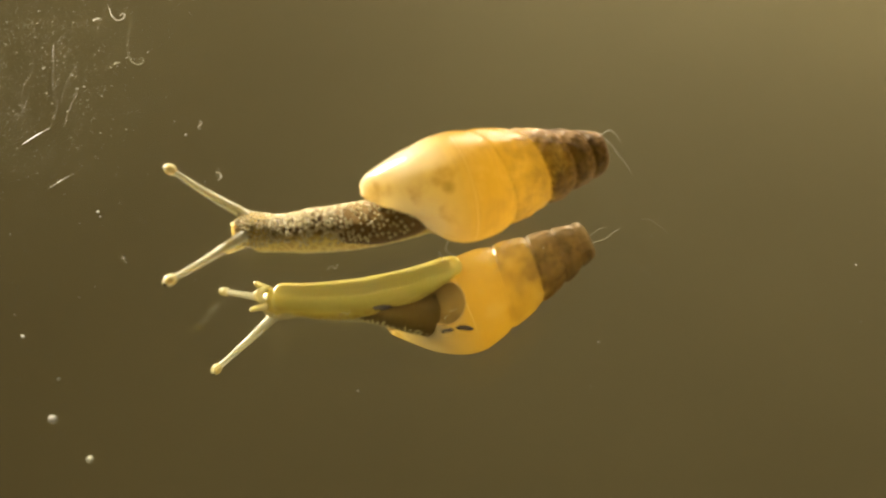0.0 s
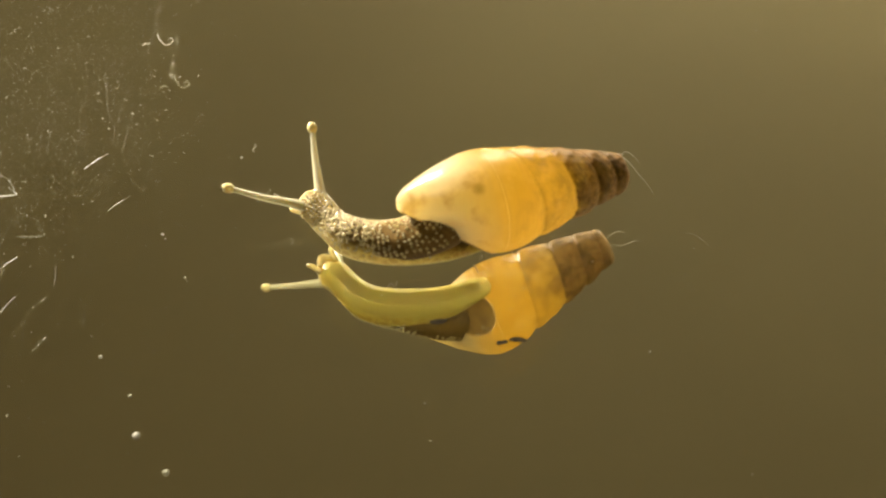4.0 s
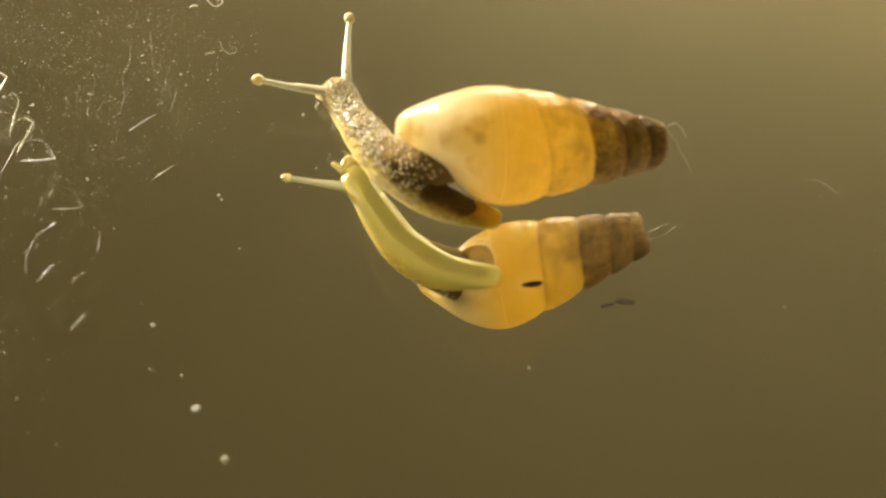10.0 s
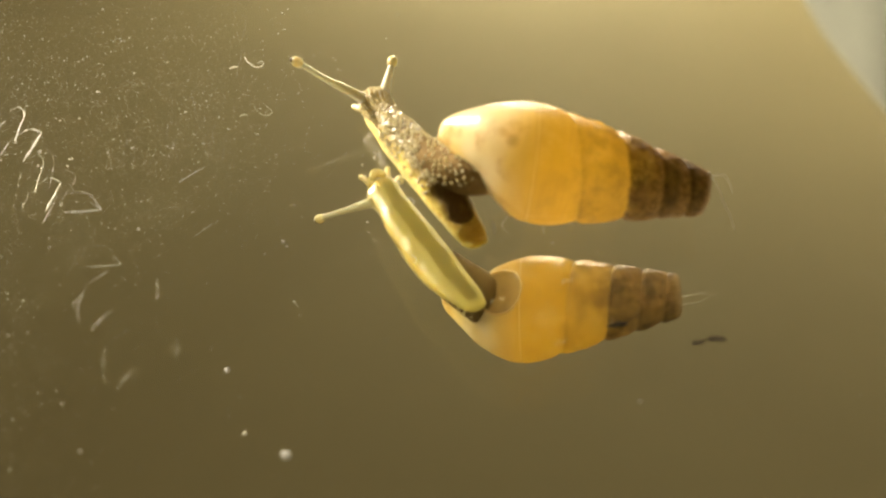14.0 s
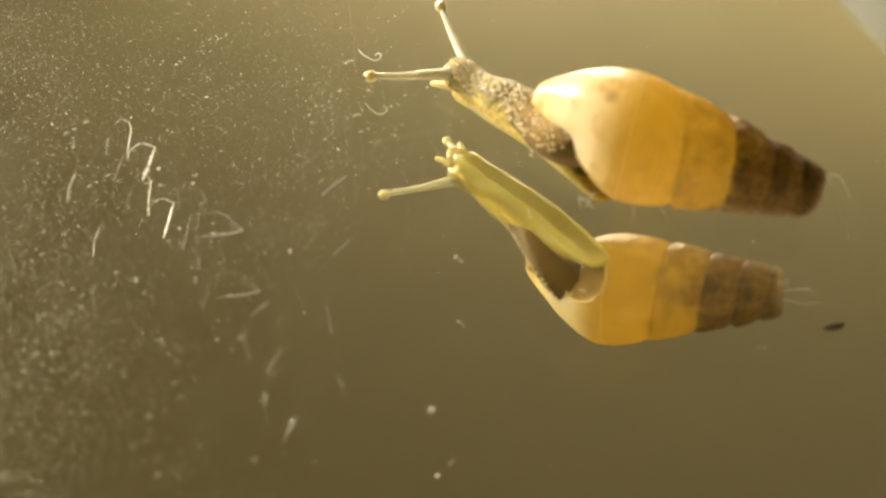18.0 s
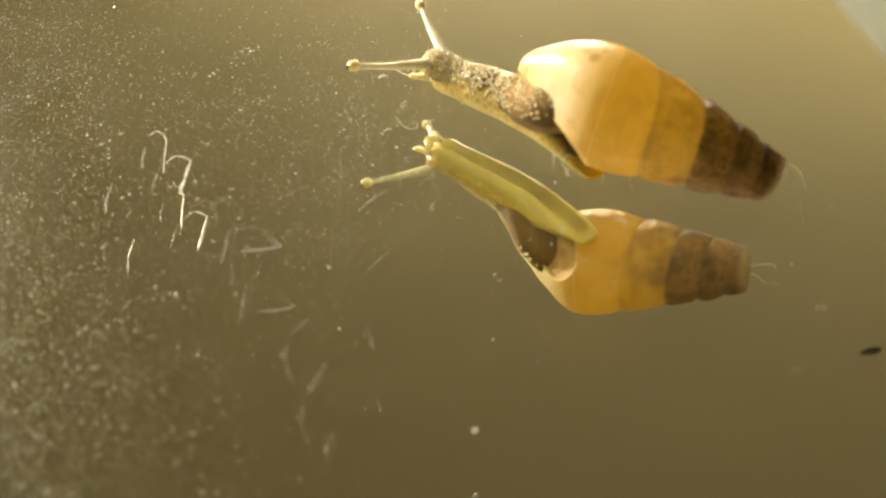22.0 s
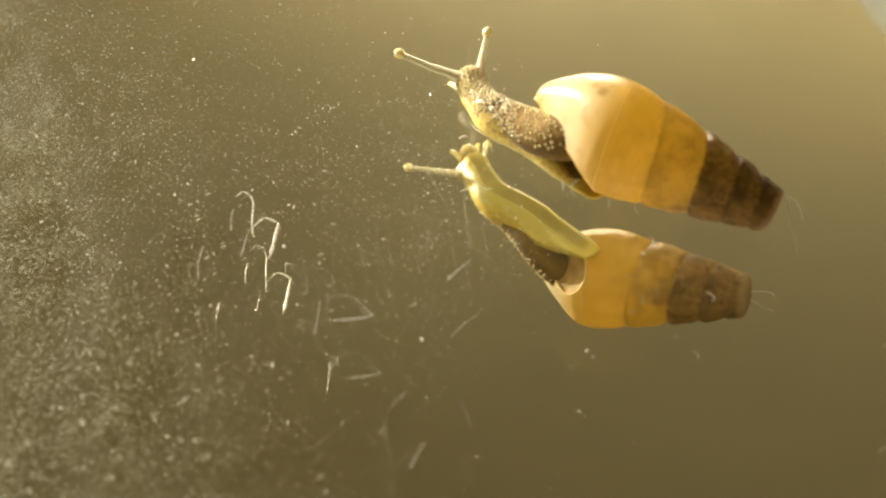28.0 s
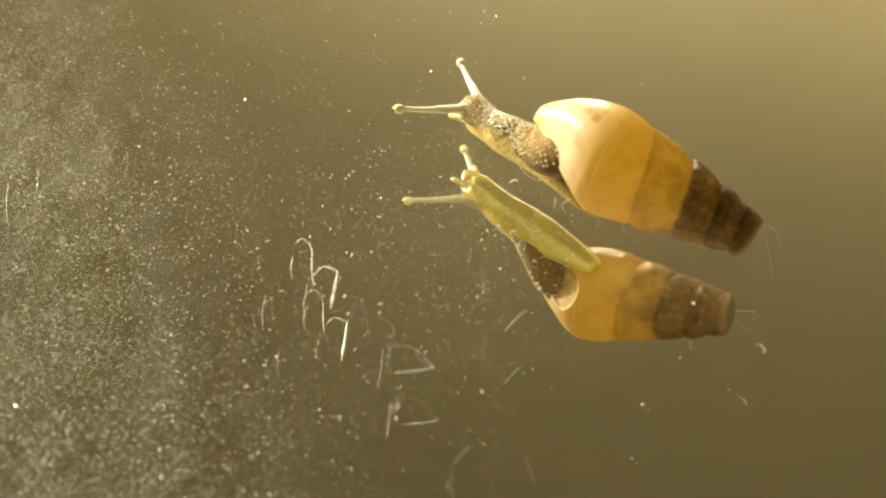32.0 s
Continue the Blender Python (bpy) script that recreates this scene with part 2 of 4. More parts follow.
def glass_material():
    """Clear mirror glass with a thin film of dried wipe marks, thickest on one side."""
    m = bpy.data.materials.new("mirror_glass")
    m.use_nodes = True
    nt = m.node_tree
    nt.nodes.remove(nt.nodes["Principled BSDF"])
    out = nt.nodes["Material Output"]
    g = nt.nodes.new("ShaderNodeBsdfGlass")
    g.inputs["IOR"].default_value, g.inputs["Roughness"].default_value = 1.5, 0.0
    g.inputs["Color"].default_value = (0.97, 0.98, 0.955, 1)
    d = nt.nodes.new("ShaderNodeBsdfDiffuse")
    d.inputs["Color"].default_value = (0.75, 0.76, 0.72, 1)
    tc = nt.nodes.new("ShaderNodeTexCoord")
    vec = tc.outputs["Object"]
    sep = nt.nodes.new("ShaderNodeSeparateXYZ")
    nt.links.new(vec, sep.inputs[0])
    mp = nt.nodes.new("ShaderNodeMapping")
    mp.inputs["Scale"].default_value, mp.inputs["Rotation"].default_value = (260, 60, 60), (0, 0, radians(-12))
    nt.links.new(vec, mp.inputs["Vector"])
    streak = noise_node(nt, mp.outputs[0], 1.0, 7, 0.65)
    patch = noise_node(nt, vec, 45, 3)
    side = step_node(nt, math_node(nt, "ADD", sep.outputs["X"], math_node(nt, "MULTIPLY", patch, 0.03)), -0.030, -0.085)
    film = math_node(nt, "MULTIPLY", math_node(nt, "MULTIPLY", side, step_node(nt, streak, 0.42, 0.72)), 0.085)
    mix = nt.nodes.new("ShaderNodeMixShader")
    nt.links.new(film, mix.inputs[0])
    nt.links.new(g.outputs[0], mix.inputs[1])
    nt.links.new(d.outputs[0], mix.inputs[2])
    nt.links.new(mix.outputs[0], out.inputs["Surface"])
    return m


SHELL, SKIN, CLEAR = shell_material(), skin_material(), glass_material()
SILVER = material("silvering", (0.86, 0.85, 0.78), 0.0, 1.0)
STALK = material("stalk", (0.78, 0.74, 0.56), 0.18, sss=0.25, noise_scale=2500, other=(0.68, 0.64, 0.48), bump=0.00004, bump_scale=5000)
BULB = material("bulb", (0.82, 0.74, 0.48), 0.18, sss=0.25, noise_scale=3000, other=(0.74, 0.60, 0.28))
EYE = material("eye", (0.05, 0.035, 0.02), 0.25)
PALE_SKIN = material("pale_skin", (0.68, 0.60, 0.34), 0.2, sss=0.4, noise_scale=2500, other=(0.55, 0.45, 0.2))
LIP = material("shell_lip", (0.74, 0.50, 0.18), 0.3, sss=0.3, noise_scale=700, other=(0.66, 0.40, 0.12))
WARTS = material("warts", (0.72, 0.62, 0.36), 0.12, sss=0.2, noise_scale=3000, other=(0.50, 0.40, 0.18))
WARTS.node_tree.nodes["Principled BSDF"].inputs["Specular IOR Level"].default_value = 1.0
WARTS.node_tree.nodes["Principled BSDF"].inputs["IOR"].default_value = 1.65
nt = STALK.node_tree            # moist and half clear
clear, blend = nt.nodes.new("ShaderNodeBsdfTransparent"), nt.nodes.new("ShaderNodeMixShader")
blend.inputs[0].default_value = 0.30
nt.links.new(nt.nodes["Principled BSDF"].outputs[0], blend.inputs[1])
nt.links.new(clear.outputs[0], blend.inputs[2])
nt.links.new(blend.outputs[0], nt.nodes["Material Output"].inputs["Surface"])
FLESH = material("flesh", (0.110, 0.061, 0.011), 0.8, noise_scale=1200, other=(0.195, 0.115, 0.022), bump=0.00004, bump_scale=2500)
FLESH.node_tree.nodes["Principled BSDF"].inputs["Specular IOR Level"].default_value = 0.25
MANTLE = material("mantle", (0.26, 0.15, 0.032), 0.8, noise_scale=900, other=(0.36, 0.22, 0.055), bump=0.00004, bump_scale=2500)
DUST = material("dust", (0.88, 0.87, 0.80), 0.28, noise_scale=900, other=(0.62, 0.61, 0.55))
CRUMB = material("crumb", (0.48, 0.47, 0.42), 0.5, noise_scale=900, other=(0.36, 0.35, 0.30))
FIBRE = material("fibre", (0.80, 0.78, 0.68), 0.4, noise_scale=900, other=(0.62, 0.58, 0.46))
FRESH = material("fresh_scratch", (0.88, 0.87, 0.82), 0.3, noise_scale=1800, other=(0.60, 0.59, 0.54))
SCRATCH = material("scratch", (0.34, 0.335, 0.30), 0.38, noise_scale=1600, other=(0.10, 0.095, 0.085))
for marked in (FRESH, SCRATCH, FIBRE, DUST):          # thin marks let light through to their underside
    nt = marked.node_tree
    veil, blend = nt.nodes.new("ShaderNodeBsdfTranslucent"), nt.nodes.new("ShaderNodeMixShader")
    veil.inputs["Color"].default_value = (0.8, 0.78, 0.70, 1)
    blend.inputs[0].default_value = 0.42 if marked in (FIBRE, FRESH) else 0.28
    nt.links.new(nt.nodes["Principled BSDF"].outputs[0], blend.inputs[1])
    nt.links.new(veil.outputs[0], blend.inputs[2])
    nt.links.new(blend.outputs[0], nt.nodes["Material Output"].inputs["Surface"])
for gritty in (DUST, SCRATCH):          # bare glassy facets: they glint towards the light
    gritty.node_tree.nodes["Principled BSDF"].inputs["Specular IOR Level"].default_value = 1.0
    gritty.node_tree.nodes["Principled BSDF"].inputs["IOR"].default_value = 1.9
TARNISH = material("tarnish", (0.018, 0.014, 0.010), 0.9, noise_scale=900, other=(0.045, 0.036, 0.024))
TARNISH.node_tree.nodes["Principled BSDF"].inputs["Specular IOR Level"].default_value = 0.0
PLASTER = material("plaster", (0.305, 0.26, 0.145), 0.85, noise_scale=2.0, other=(0.265, 0.225, 0.125), bump=0.001, bump_scale=60)
CEILING = material("ceiling_paint", (0.345, 0.295, 0.165), 0.9, noise_scale=0.6, other=(0.31, 0.265, 0.148), bump=0.001, bump_scale=40)
FLOOR = material("floor_boards", (0.05, 0.033, 0.018), 0.5, noise_scale=6, other=(0.035, 0.022, 0.012))
CLOTH = material("cotton", (0.20, 0.20, 0.175), 0.85, noise_scale=18, other=(0.17, 0.17, 0.15), bump=0.0006, bump_scale=900)
FRAME = material("window_paint", (0.7, 0.68, 0.6), 0.4, noise_scale=5, other=(0.64, 0.61, 0.53))


# ---- mesh helpers ----
def mesh_object(name, verts, faces, mat, parent=None, label="", smooth=True):
    me = bpy.data.meshes.new(name)
    me.from_pydata([tuple(v) for v in verts], [], faces)
    me.materials.append(mat)
    if smooth:
        me.polygons.foreach_set("use_smooth", [True] * len(me.polygons))
    me.update()
    ob = new(name, me)
    if parent:
        ob.parent = parent
    if label:
        ob["label"] = label
    return ob


def box(name, lo, hi, mat, parent=None, label="", bevel=0.0):
    bm = bmesh.new()
    bmesh.ops.create_cube(bm, size=1)
    for v in bm.verts:
        v.co = Vector([lo[i] + (v.co[i] + 0.5) * (hi[i] - lo[i]) for i in range(3)])
    if bevel:
        bmesh.ops.bevel(bm, geom=bm.edges[:], offset=bevel, segments=2, affect="EDGES")
    me = bpy.data.meshes.new(name)
    bm.to_mesh(me)
    bm.free()
    me.materials.append(mat)
    ob = new(name, me)
    if parent:
        ob.parent = parent
    if label:
        ob["label"] = label
    return ob


def grid_faces(rows, cols, closed=True):
    out = []
    for i in range(rows - 1):
        for j in range(cols if closed else cols - 1):
            k = (j + 1) % cols
            out.append((i * cols + j, i * cols + k, (i + 1) * cols + k, (i + 1) * cols + j))
    return out


def tube(points, radii, sides=8, squash=1.0):
    """Vertices and faces of a tube through the points; squash flattens it in z."""
    pts = [Vector(p) for p in points]
    verts, n = [], len(pts)
    for i, p in enumerate(pts):
        d = (pts[min(i + 1, n - 1)] - pts[max(i - 1, 0)]).normalized()
        side = d.cross(Vector((0, 0, 1)))
        side = side.normalized() if side.length > 1e-4 else Vector((1, 0, 0))
        up = side.cross(d)
        for k in range(sides):
            a = 2 * math.pi * k / sides
            o = side * math.cos(a) * radii[i] + up * math.sin(a) * radii[i]
            verts.append(p + Vector((o.x, o.y, o.z * squash)))
    faces = grid_faces(n, sides)
    faces.append(tuple(range(sides - 1, -1, -1)))
    faces.append(tuple(range((n - 1) * sides, n * sides)))
    return verts, faces


def smooth_points(knots, n):
    """n points on a smooth curve through the knots."""
    k = [Vector(p) for p in knots]
    k = [k[0] * 2 - k[1]] + k + [k[-1] * 2 - k[-2]]
    out = []
    for i in range(n):
        u = i / (n - 1) * (len(k) - 3)
        j = min(int(u), len(k) - 4)
        t = u - j
        a, b, c, d = k[j:j + 4]
        out.append(0.5 * ((2 * b) + (c - a) * t + (2 * a - 5 * b + 4 * c - d) * t * t + (3 * b - a - 3 * c + d) * t ** 3))
    return out


# ---- the room ----
X0, X1, Y0, Y1, H = -2.60, 3.40, -2.40, 6.20, 2.20
FLOOR_Z = -GLASS - 0.0006
T = 0.14
floor = tagged(box("floor", (X0 - T, Y0 - T, FLOOR_Z - 0.1), (X1 + T, Y1 + T, FLOOR_Z), FLOOR), "dark brown wooden floor under the mirror", kind="structure")
ceiling = tagged(box("ceiling", (X0 - T, Y0 - T, H), (X1 + T, Y1 + T, H + 0.1), CEILING), "plain ochre ceiling in soft shade", kind="structure")
tagged(box("wall_south", (X0 - T, Y0 - T, FLOOR_Z), (X1 + T, Y0, H), PLASTER), "plain ochre plastered wall", kind="structure")


def window_wall(name, window_name, a0, a1, w0, w1, z0, z1, across):
    """A wall along one axis from a0 to a1 with a window opening; across gives the wall's two faces."""
    wall = tagged(new(name), "plain ochre plastered wall with a window opening", kind="structure")
    win = tagged(new(window_name), "white painted frame of an unseen window", kind="structure")
    c0, c1 = across

    def span(lo, hi):
        if name in ("wall_west", "wall_east"):
            return (c0, lo[0], lo[1]), (c1, hi[0], hi[1])
        return (lo[0], c0, lo[1]), (hi[0], c1, hi[1])
    for lo, hi in (((a0, FLOOR_Z), (w0, H)), ((w1, FLOOR_Z), (a1, H)), ((w0, FLOOR_Z), (w1, z0)), ((w0, z1), (w1, H))):
        box("wall_piece", *span(lo, hi), PLASTER, wall)
    c0, c1 = c0 + 0.045, c1 - 0.045
    for lo, hi in (((w0, z0), (w0 + 0.035, z1)), ((w1 - 0.035, z0), (w1, z1)), ((w0 + 0.035, z0), (w1 - 0.035, z0 + 0.035)), ((w0 + 0.035, z1 - 0.035), (w1 - 0.035, z1))):
        box("window_frame", *span(lo, hi), FRAME, win, bevel=0.004)


window_wall("wall_west", "window_1", Y0, Y1, 2.10, 3.90, 0.70, 1.90, (X0 - T, X0))
# unseen east and north windows, added to go with the ceiling's fill lamps
window_wall("wall_east", "added_window_3", Y0, Y1, 2.20, 4.00, 0.60, 1.70, (X1, X1 + T))
window_wall("wall_north", "added_window_2", X0 - T, X1 + T, 0.20, 2.30, 0.60, 1.90, (Y1, Y1 + T))

# ---- the mirror ----
MX0, MX1, MY0, MY1 = -0.28, 0.22, -0.12, 0.26
mirror = tagged(new("mirror"), "flat silvered glass mirror, dusty and scratched, lying on the floor", "mirror")
mirror_verts = [(x, y, z) for z in (0, -GLASS) for x, y in ((MX0, MY0), (MX1, MY0), (MX1, MY1), (MX0, MY1))]
pane = mesh_object("glass", mirror_verts, [(0, 1, 2, 3)] + [(i, i + 4, (i + 1) % 4 + 4, (i + 1) % 4) for i in range(4)], CLEAR, mirror, "thick clear glass with wiped streaks", smooth=False)
pane.visible_shadow = False
mesh_object("silvering", [(x, y, -GLASS - 0.00001) for x, y in ((MX0, MY0), (MX1, MY0), (MX1, MY1), (MX0, MY1))] + [(x, y, -GLASS - 0.0005) for x, y in ((MX0, MY0), (MX1, MY0), (MX1, MY1), (MX0, MY1))],
                      [(0, 1, 2, 3)] + [(i, i + 4, (i + 1) % 4 + 4, (i + 1) % 4) for i in range(4)] + [(7, 6, 5, 4)], SILVER, mirror, "silver coating on the back", smooth=False)

# ---- the snail ----
UNIT = 0.065            # shell proportions below are in these units
snail = tagged(new("snail"), "small decollate snail with a honey-coloured, brown-tipped shell creeping on the mirror", "snail")


PROFILE = ((-0.119, 0.002), (-0.117, 0.010), (-0.108, 0.0195), (-0.098, 0.0268), (-0.080, 0.0385), (-0.055, 0.0525), (-0.030, 0.0645), (0.0, 0.0706), (0.030, 0.0680), (0.060, 0.0618),
           (0.100, 0.0535), (0.150, 0.0425), (0.190, 0.0322), (0.204, 0.0290), (0.209, 0.0260), (0.2105, 0.0220))
LEAN = ((-0.12, 0.0285, -0.004), (-0.108, 0.0250, -0.001), (-0.070, 0.0105, 0.0085), (-0.030, 0.0006, 0.0055), (0.020, -0.0017, 0.0), (0.080, 0.0, 0.0))


def shell_radius(x):
    """Outline of the shell, smooth from knot to knot."""
    k = 0
    while k < len(PROFILE) - 2 and x > PROFILE[k + 1][0]:
        k += 1
    (a, p), (b, q) = PROFILE[k], PROFILE[k + 1]
    (c, o), (d, r) = PROFILE[max(0, k - 1)], PROFILE[min(len(PROFILE) - 1, k + 2)]
    u = min(1.0, max(0.0, (x - a) / (b - a)))
    m0, m1 = (q - o) / (b - c) * (b - a), (r - p) / (d - a) * (b - a)
    return max(0.0005, (2 * u ** 3 - 3 * u * u + 1) * p + (u ** 3 - 2 * u * u + u) * m0 + (3 * u * u - 2 * u ** 3) * q + (u ** 3 - u * u) * m1)


WHORLS = ((-0.16, -1.7), (-0.035, -0.6), (0.050, 0.40), (0.108, 1.40), (0.151, 2.40), (0.185, 3.40), (0.210, 4.3))


def whorl(x):
    for (a, u), (b, v) in zip(WHORLS, WHORLS[1:]):
        if x <= b:
            return u + (x - a) / (b - a) * (v - u)
    return 4.3


def shell_lean(x):
    """How far the last whorl leans off the axis at x."""
    k = [Vector(p) for p in LEAN]
    if x >= k[-1].x:
        return 0.0, 0.0
    i = max(0, min(len(k) - 2, sum(1 for p in k if p.x <= x) - 1))
    a, b = k[i], k[i + 1]
    before, after = k[max(0, i - 1)], k[min(len(k) - 1, i + 2)]
    u = (x - a.x) / (b.x - a.x)
    ma, mb = (b - before) / (b.x - before.x) * (b.x - a.x), (after - a) / (after.x - a.x) * (b.x - a.x)
    p = (2 * u ** 3 - 3 * u * u + 1) * a + (u ** 3 - 2 * u * u + u) * ma + (3 * u * u - 2 * u ** 3) * b + (u ** 3 - u * u) * mb
    return p.y, p.z


def shell_point(x, a, swell=0.0):
    """A point of the shell at x along its axis and the angle a about it."""
    w = whorl(x) - a / (2 * math.pi)
    fr = w - math.floor(w)
    groove = math.exp(-fr / 0.05) + math.exp(-(1 - fr) / 0.13)
    fade = min(1.0, max(0.0, (x - 0.005) / 0.07))
    r = shell_radius(x) * (1 + (0.12 + 0.88 * fade) * (0.024 * math.sin(math.pi * fr) - 0.074 * groove) + fade * 0.020 * (0.5 - fr))
    r += 0.0009 * noise.noise(Vector((x * 40, math.cos(a) * 2, math.sin(a) * 2))) + 0.0016 * fade * noise.noise(Vector((x * 90, math.cos(a) * 5, math.sin(a) * 5)))
    # the last whorl is pressed in beside its aperture
    side = (a - 3.5 + math.pi) % (2 * math.pi) - math.pi
    r += swell - 0.009 * math.exp(-(side / 0.85) ** 2) * min(1.0, max(0.0, (-0.018 - x) / 0.045)) * min(1.0, max(0.0, (x + 0.118) / 0.03))
    ly, lz = shell_lean(x)
    return Vector((x, r * math.cos(a) + ly, r * math.sin(a) + lz)) * UNIT


LIP_POINT, LIP_NORMAL = Vector((-0.0695, -0.0096, -0.0243)), Vector((-0.515, -0.40, -0.76)).normalized()


def build_shell():
    """The coiled shell, cut open by the slanting plane of its aperture."""
    nx, na = 190, 120
    xs = [-0.1189 + (0.2105 + 0.1189) * i / (nx - 1) for i in range(nx)]
    verts = [shell_point(x, 2 * math.pi * j / na) for x in xs for j in range(na)]
    faces = []
    for i in range(nx - 1):
        for j in range(na):
            k = (j + 1) % na
            faces.append((i * na + j, (i + 1) * na + j, (i + 1) * na + k, i * na + k))
    top = len(verts)
    verts.append(Vector((0.2055, 0, 0)) * UNIT)
    for j in range(na):
        faces.append(((nx - 1) * na + j, top, (nx - 1) * na + (j + 1) % na))
    ob = mesh_object("shell", verts, faces, SHELL, snail, "translucent honey-yellow shell, weathered dark brown at the blunt tip")
    bm = bmesh.new()
    bm.from_mesh(ob.data)
    bmesh.ops.bisect_plane(bm, geom=bm.verts[:] + bm.edges[:] + bm.faces[:], plane_co=LIP_POINT * UNIT, plane_no=LIP_NORMAL, clear_outer=True)
    rim = [e for e in bm.edges if e.is_boundary]
    rim = [e for e in rim if all((v.co - LIP_POINT * UNIT).dot(LIP_NORMAL) > -1e-6 for v in e.verts)]
    links = {}
    for e in rim:
        for v in e.verts:
            links.setdefault(v, []).append(e.other_vert(v))
    here = rim[0].verts[0]
    before, chain = None, []
    while here is not None and len(chain) < len(links):
        chain.append(here)
        ahead = [v for v in links[here] if v is not before and v is not chain[0]]
        before, here = here, (ahead[0] if ahead else None)
    ring = [v.co.copy() for v in chain]
    bm.to_mesh(ob.data)
    bm.free()
    ob.data.polygons.foreach_set("use_smooth", [True] * len(ob.data.polygons))
    band, part_of = ob.data.attributes.new("band", "FLOAT", "POINT"), ob.data.attributes.new("part_of_whorl", "FLOAT", "POINT")
    for i, v in enumerate(ob.data.vertices):
        x = v.co.x / UNIT
        ly, lz = shell_lean(x)
        w = whorl(x) - (math.atan2(v.co.z / UNIT - lz, v.co.y / UNIT - ly) % (2 * math.pi)) / (2 * math.pi)
        fr = w - math.floor(w)
        band.data[i].value, part_of.data[i].value = whorl(x) - 0.40 * fr, fr
    return ob, ring


shell, ring = build_shell()
ring = ring[::3]
lv, lf = tube(ring + [ring[0]], [0.0013 * UNIT * (1 + 0.25 * math.sin(i * 0.7)) for i in range(len(ring) + 1)], 8)
mesh_object("lip", lv, lf, LIP, shell, "thin honey-coloured lip of the aperture")
# fine fibres that cling to the blunt tip and to the underside
for knots in (((0.205, 0.012, 0.026), (0.222, 0.000, 0.014), (0.232, -0.014, 0.004), (0.246, -0.022, -0.010), (0.254, -0.034, -0.020)),
              ((0.208, 0.014, 0.012), (0.226, 0.020, 0.016), (0.238, 0.016, 0.010), (0.245, 0.004, 0.004)),
              ((0.06, -0.020, -0.052), (0.058, -0.030, -0.060), (0.066, -0.036, -0.066)),
              ((-0.02, -0.048, -0.050), (-0.024, -0.056, -0.060), (-0.014, -0.064, -0.064))):
    p = smooth_points([Vector(k) * UNIT for k in knots], 18)
    v, fcs = tube(p, [0.00003 * (1 - 0.6 * i / 17) for i in range(18)], 5)
    mesh_object("fibre", v, fcs, FIBRE, shell, "fine pale fibre")

for knots, width in ((((-0.036, -0.058, -0.054), (-0.030, -0.066, -0.066)), 0.05), (((0.026, -0.046, -0.056), (0.030, -0.056, -0.066)), 0.03)):
    p = smooth_points([Vector(k) * UNIT for k in knots], 12)
    v, fcs = tube(p, [width * 0.001 * (1 - 0.7 * i / 11) for i in range(12)], 6)
    mesh_object("fluff", v, fcs, FIBRE, shell, "wisp of pale fluff")

SEGMENTS = 26
BODY_LENGTH = 0.0172
FIRST, LAST = 0.06, 0.955          # where along the foot the first and last segment sit
GIRTH = ((0.0, 1.36, 3.20), (0.12, 1.44, 3.50), (0.30, 1.70, 4.10), (0.50, 1.84, 4.30), (0.66, 1.76, 3.70), (0.80, 1.58, 2.40), (0.92, 1.36, 1.30), (1.0, 1.05, 0.60))


def body_size(s):
    """Half width and height of the body at s, from 0 behind the head to 1 at the tail."""
    i = max(0, min(len(GIRTH) - 2, sum(1 for g in GIRTH if g[0] <= s) - 1))
    (a, w, h), (b, v, k) = GIRTH[i], GIRTH[i + 1]
    u = min(1.0, max(0.0, (s - a) / (b - a)))
    u = u * u * (3 - 2 * u) * 0.4 + u * 0.6
    return (w + (v - w) * u) * MM, (h + (k - h) * u) * MM


def rest_places(ob, places):
    """Keeps where each vertex lies on the stretched-out body, for its pattern."""
    at_rest = ob.data.attributes.new("rest", "FLOAT_VECTOR", "POINT")
    at_rest.data.foreach_set("vector", [c for p in places for c in p])
    return ob


def wart_height(x, y, z):
    """Height of the rounded warts that stand in rows on the back and thin out down the flank."""
    on_back = min(1.0, max(0.0, (z - 0.0008) / 0.0022))
    p = Vector((x * 0.90, y, z)) * 2350
    near = noise.voronoi(p)[0][0]
    bead = max(0.0, 1 - (near / 0.52) ** 2) ** 0.5
    return (0.10 + 0.90 * on_back) * 0.00004 * bead


def loaf(s, c, sn, k, w, h):
    """A point of the body's outline: flat sole, round flank and back."""
    wob = 1 + 0.04 * noise.noise(Vector((s * 11, c * 1.5, sn * 1.5))) + 0.015 * noise.noise(Vector((s * 45, c * 5, sn * 5)))
    y = w * k * wob * math.copysign(abs(c) ** 0.92, c)
    z = h * 0.5 + h * 0.5 * k * wob * sn
    z -= 0.07 * h
    if sn < 0:
        z = h * 0.43 * max(0.0, 1 - 1.07 * k * wob * -sn)
    return y, max(z, 0.00002)


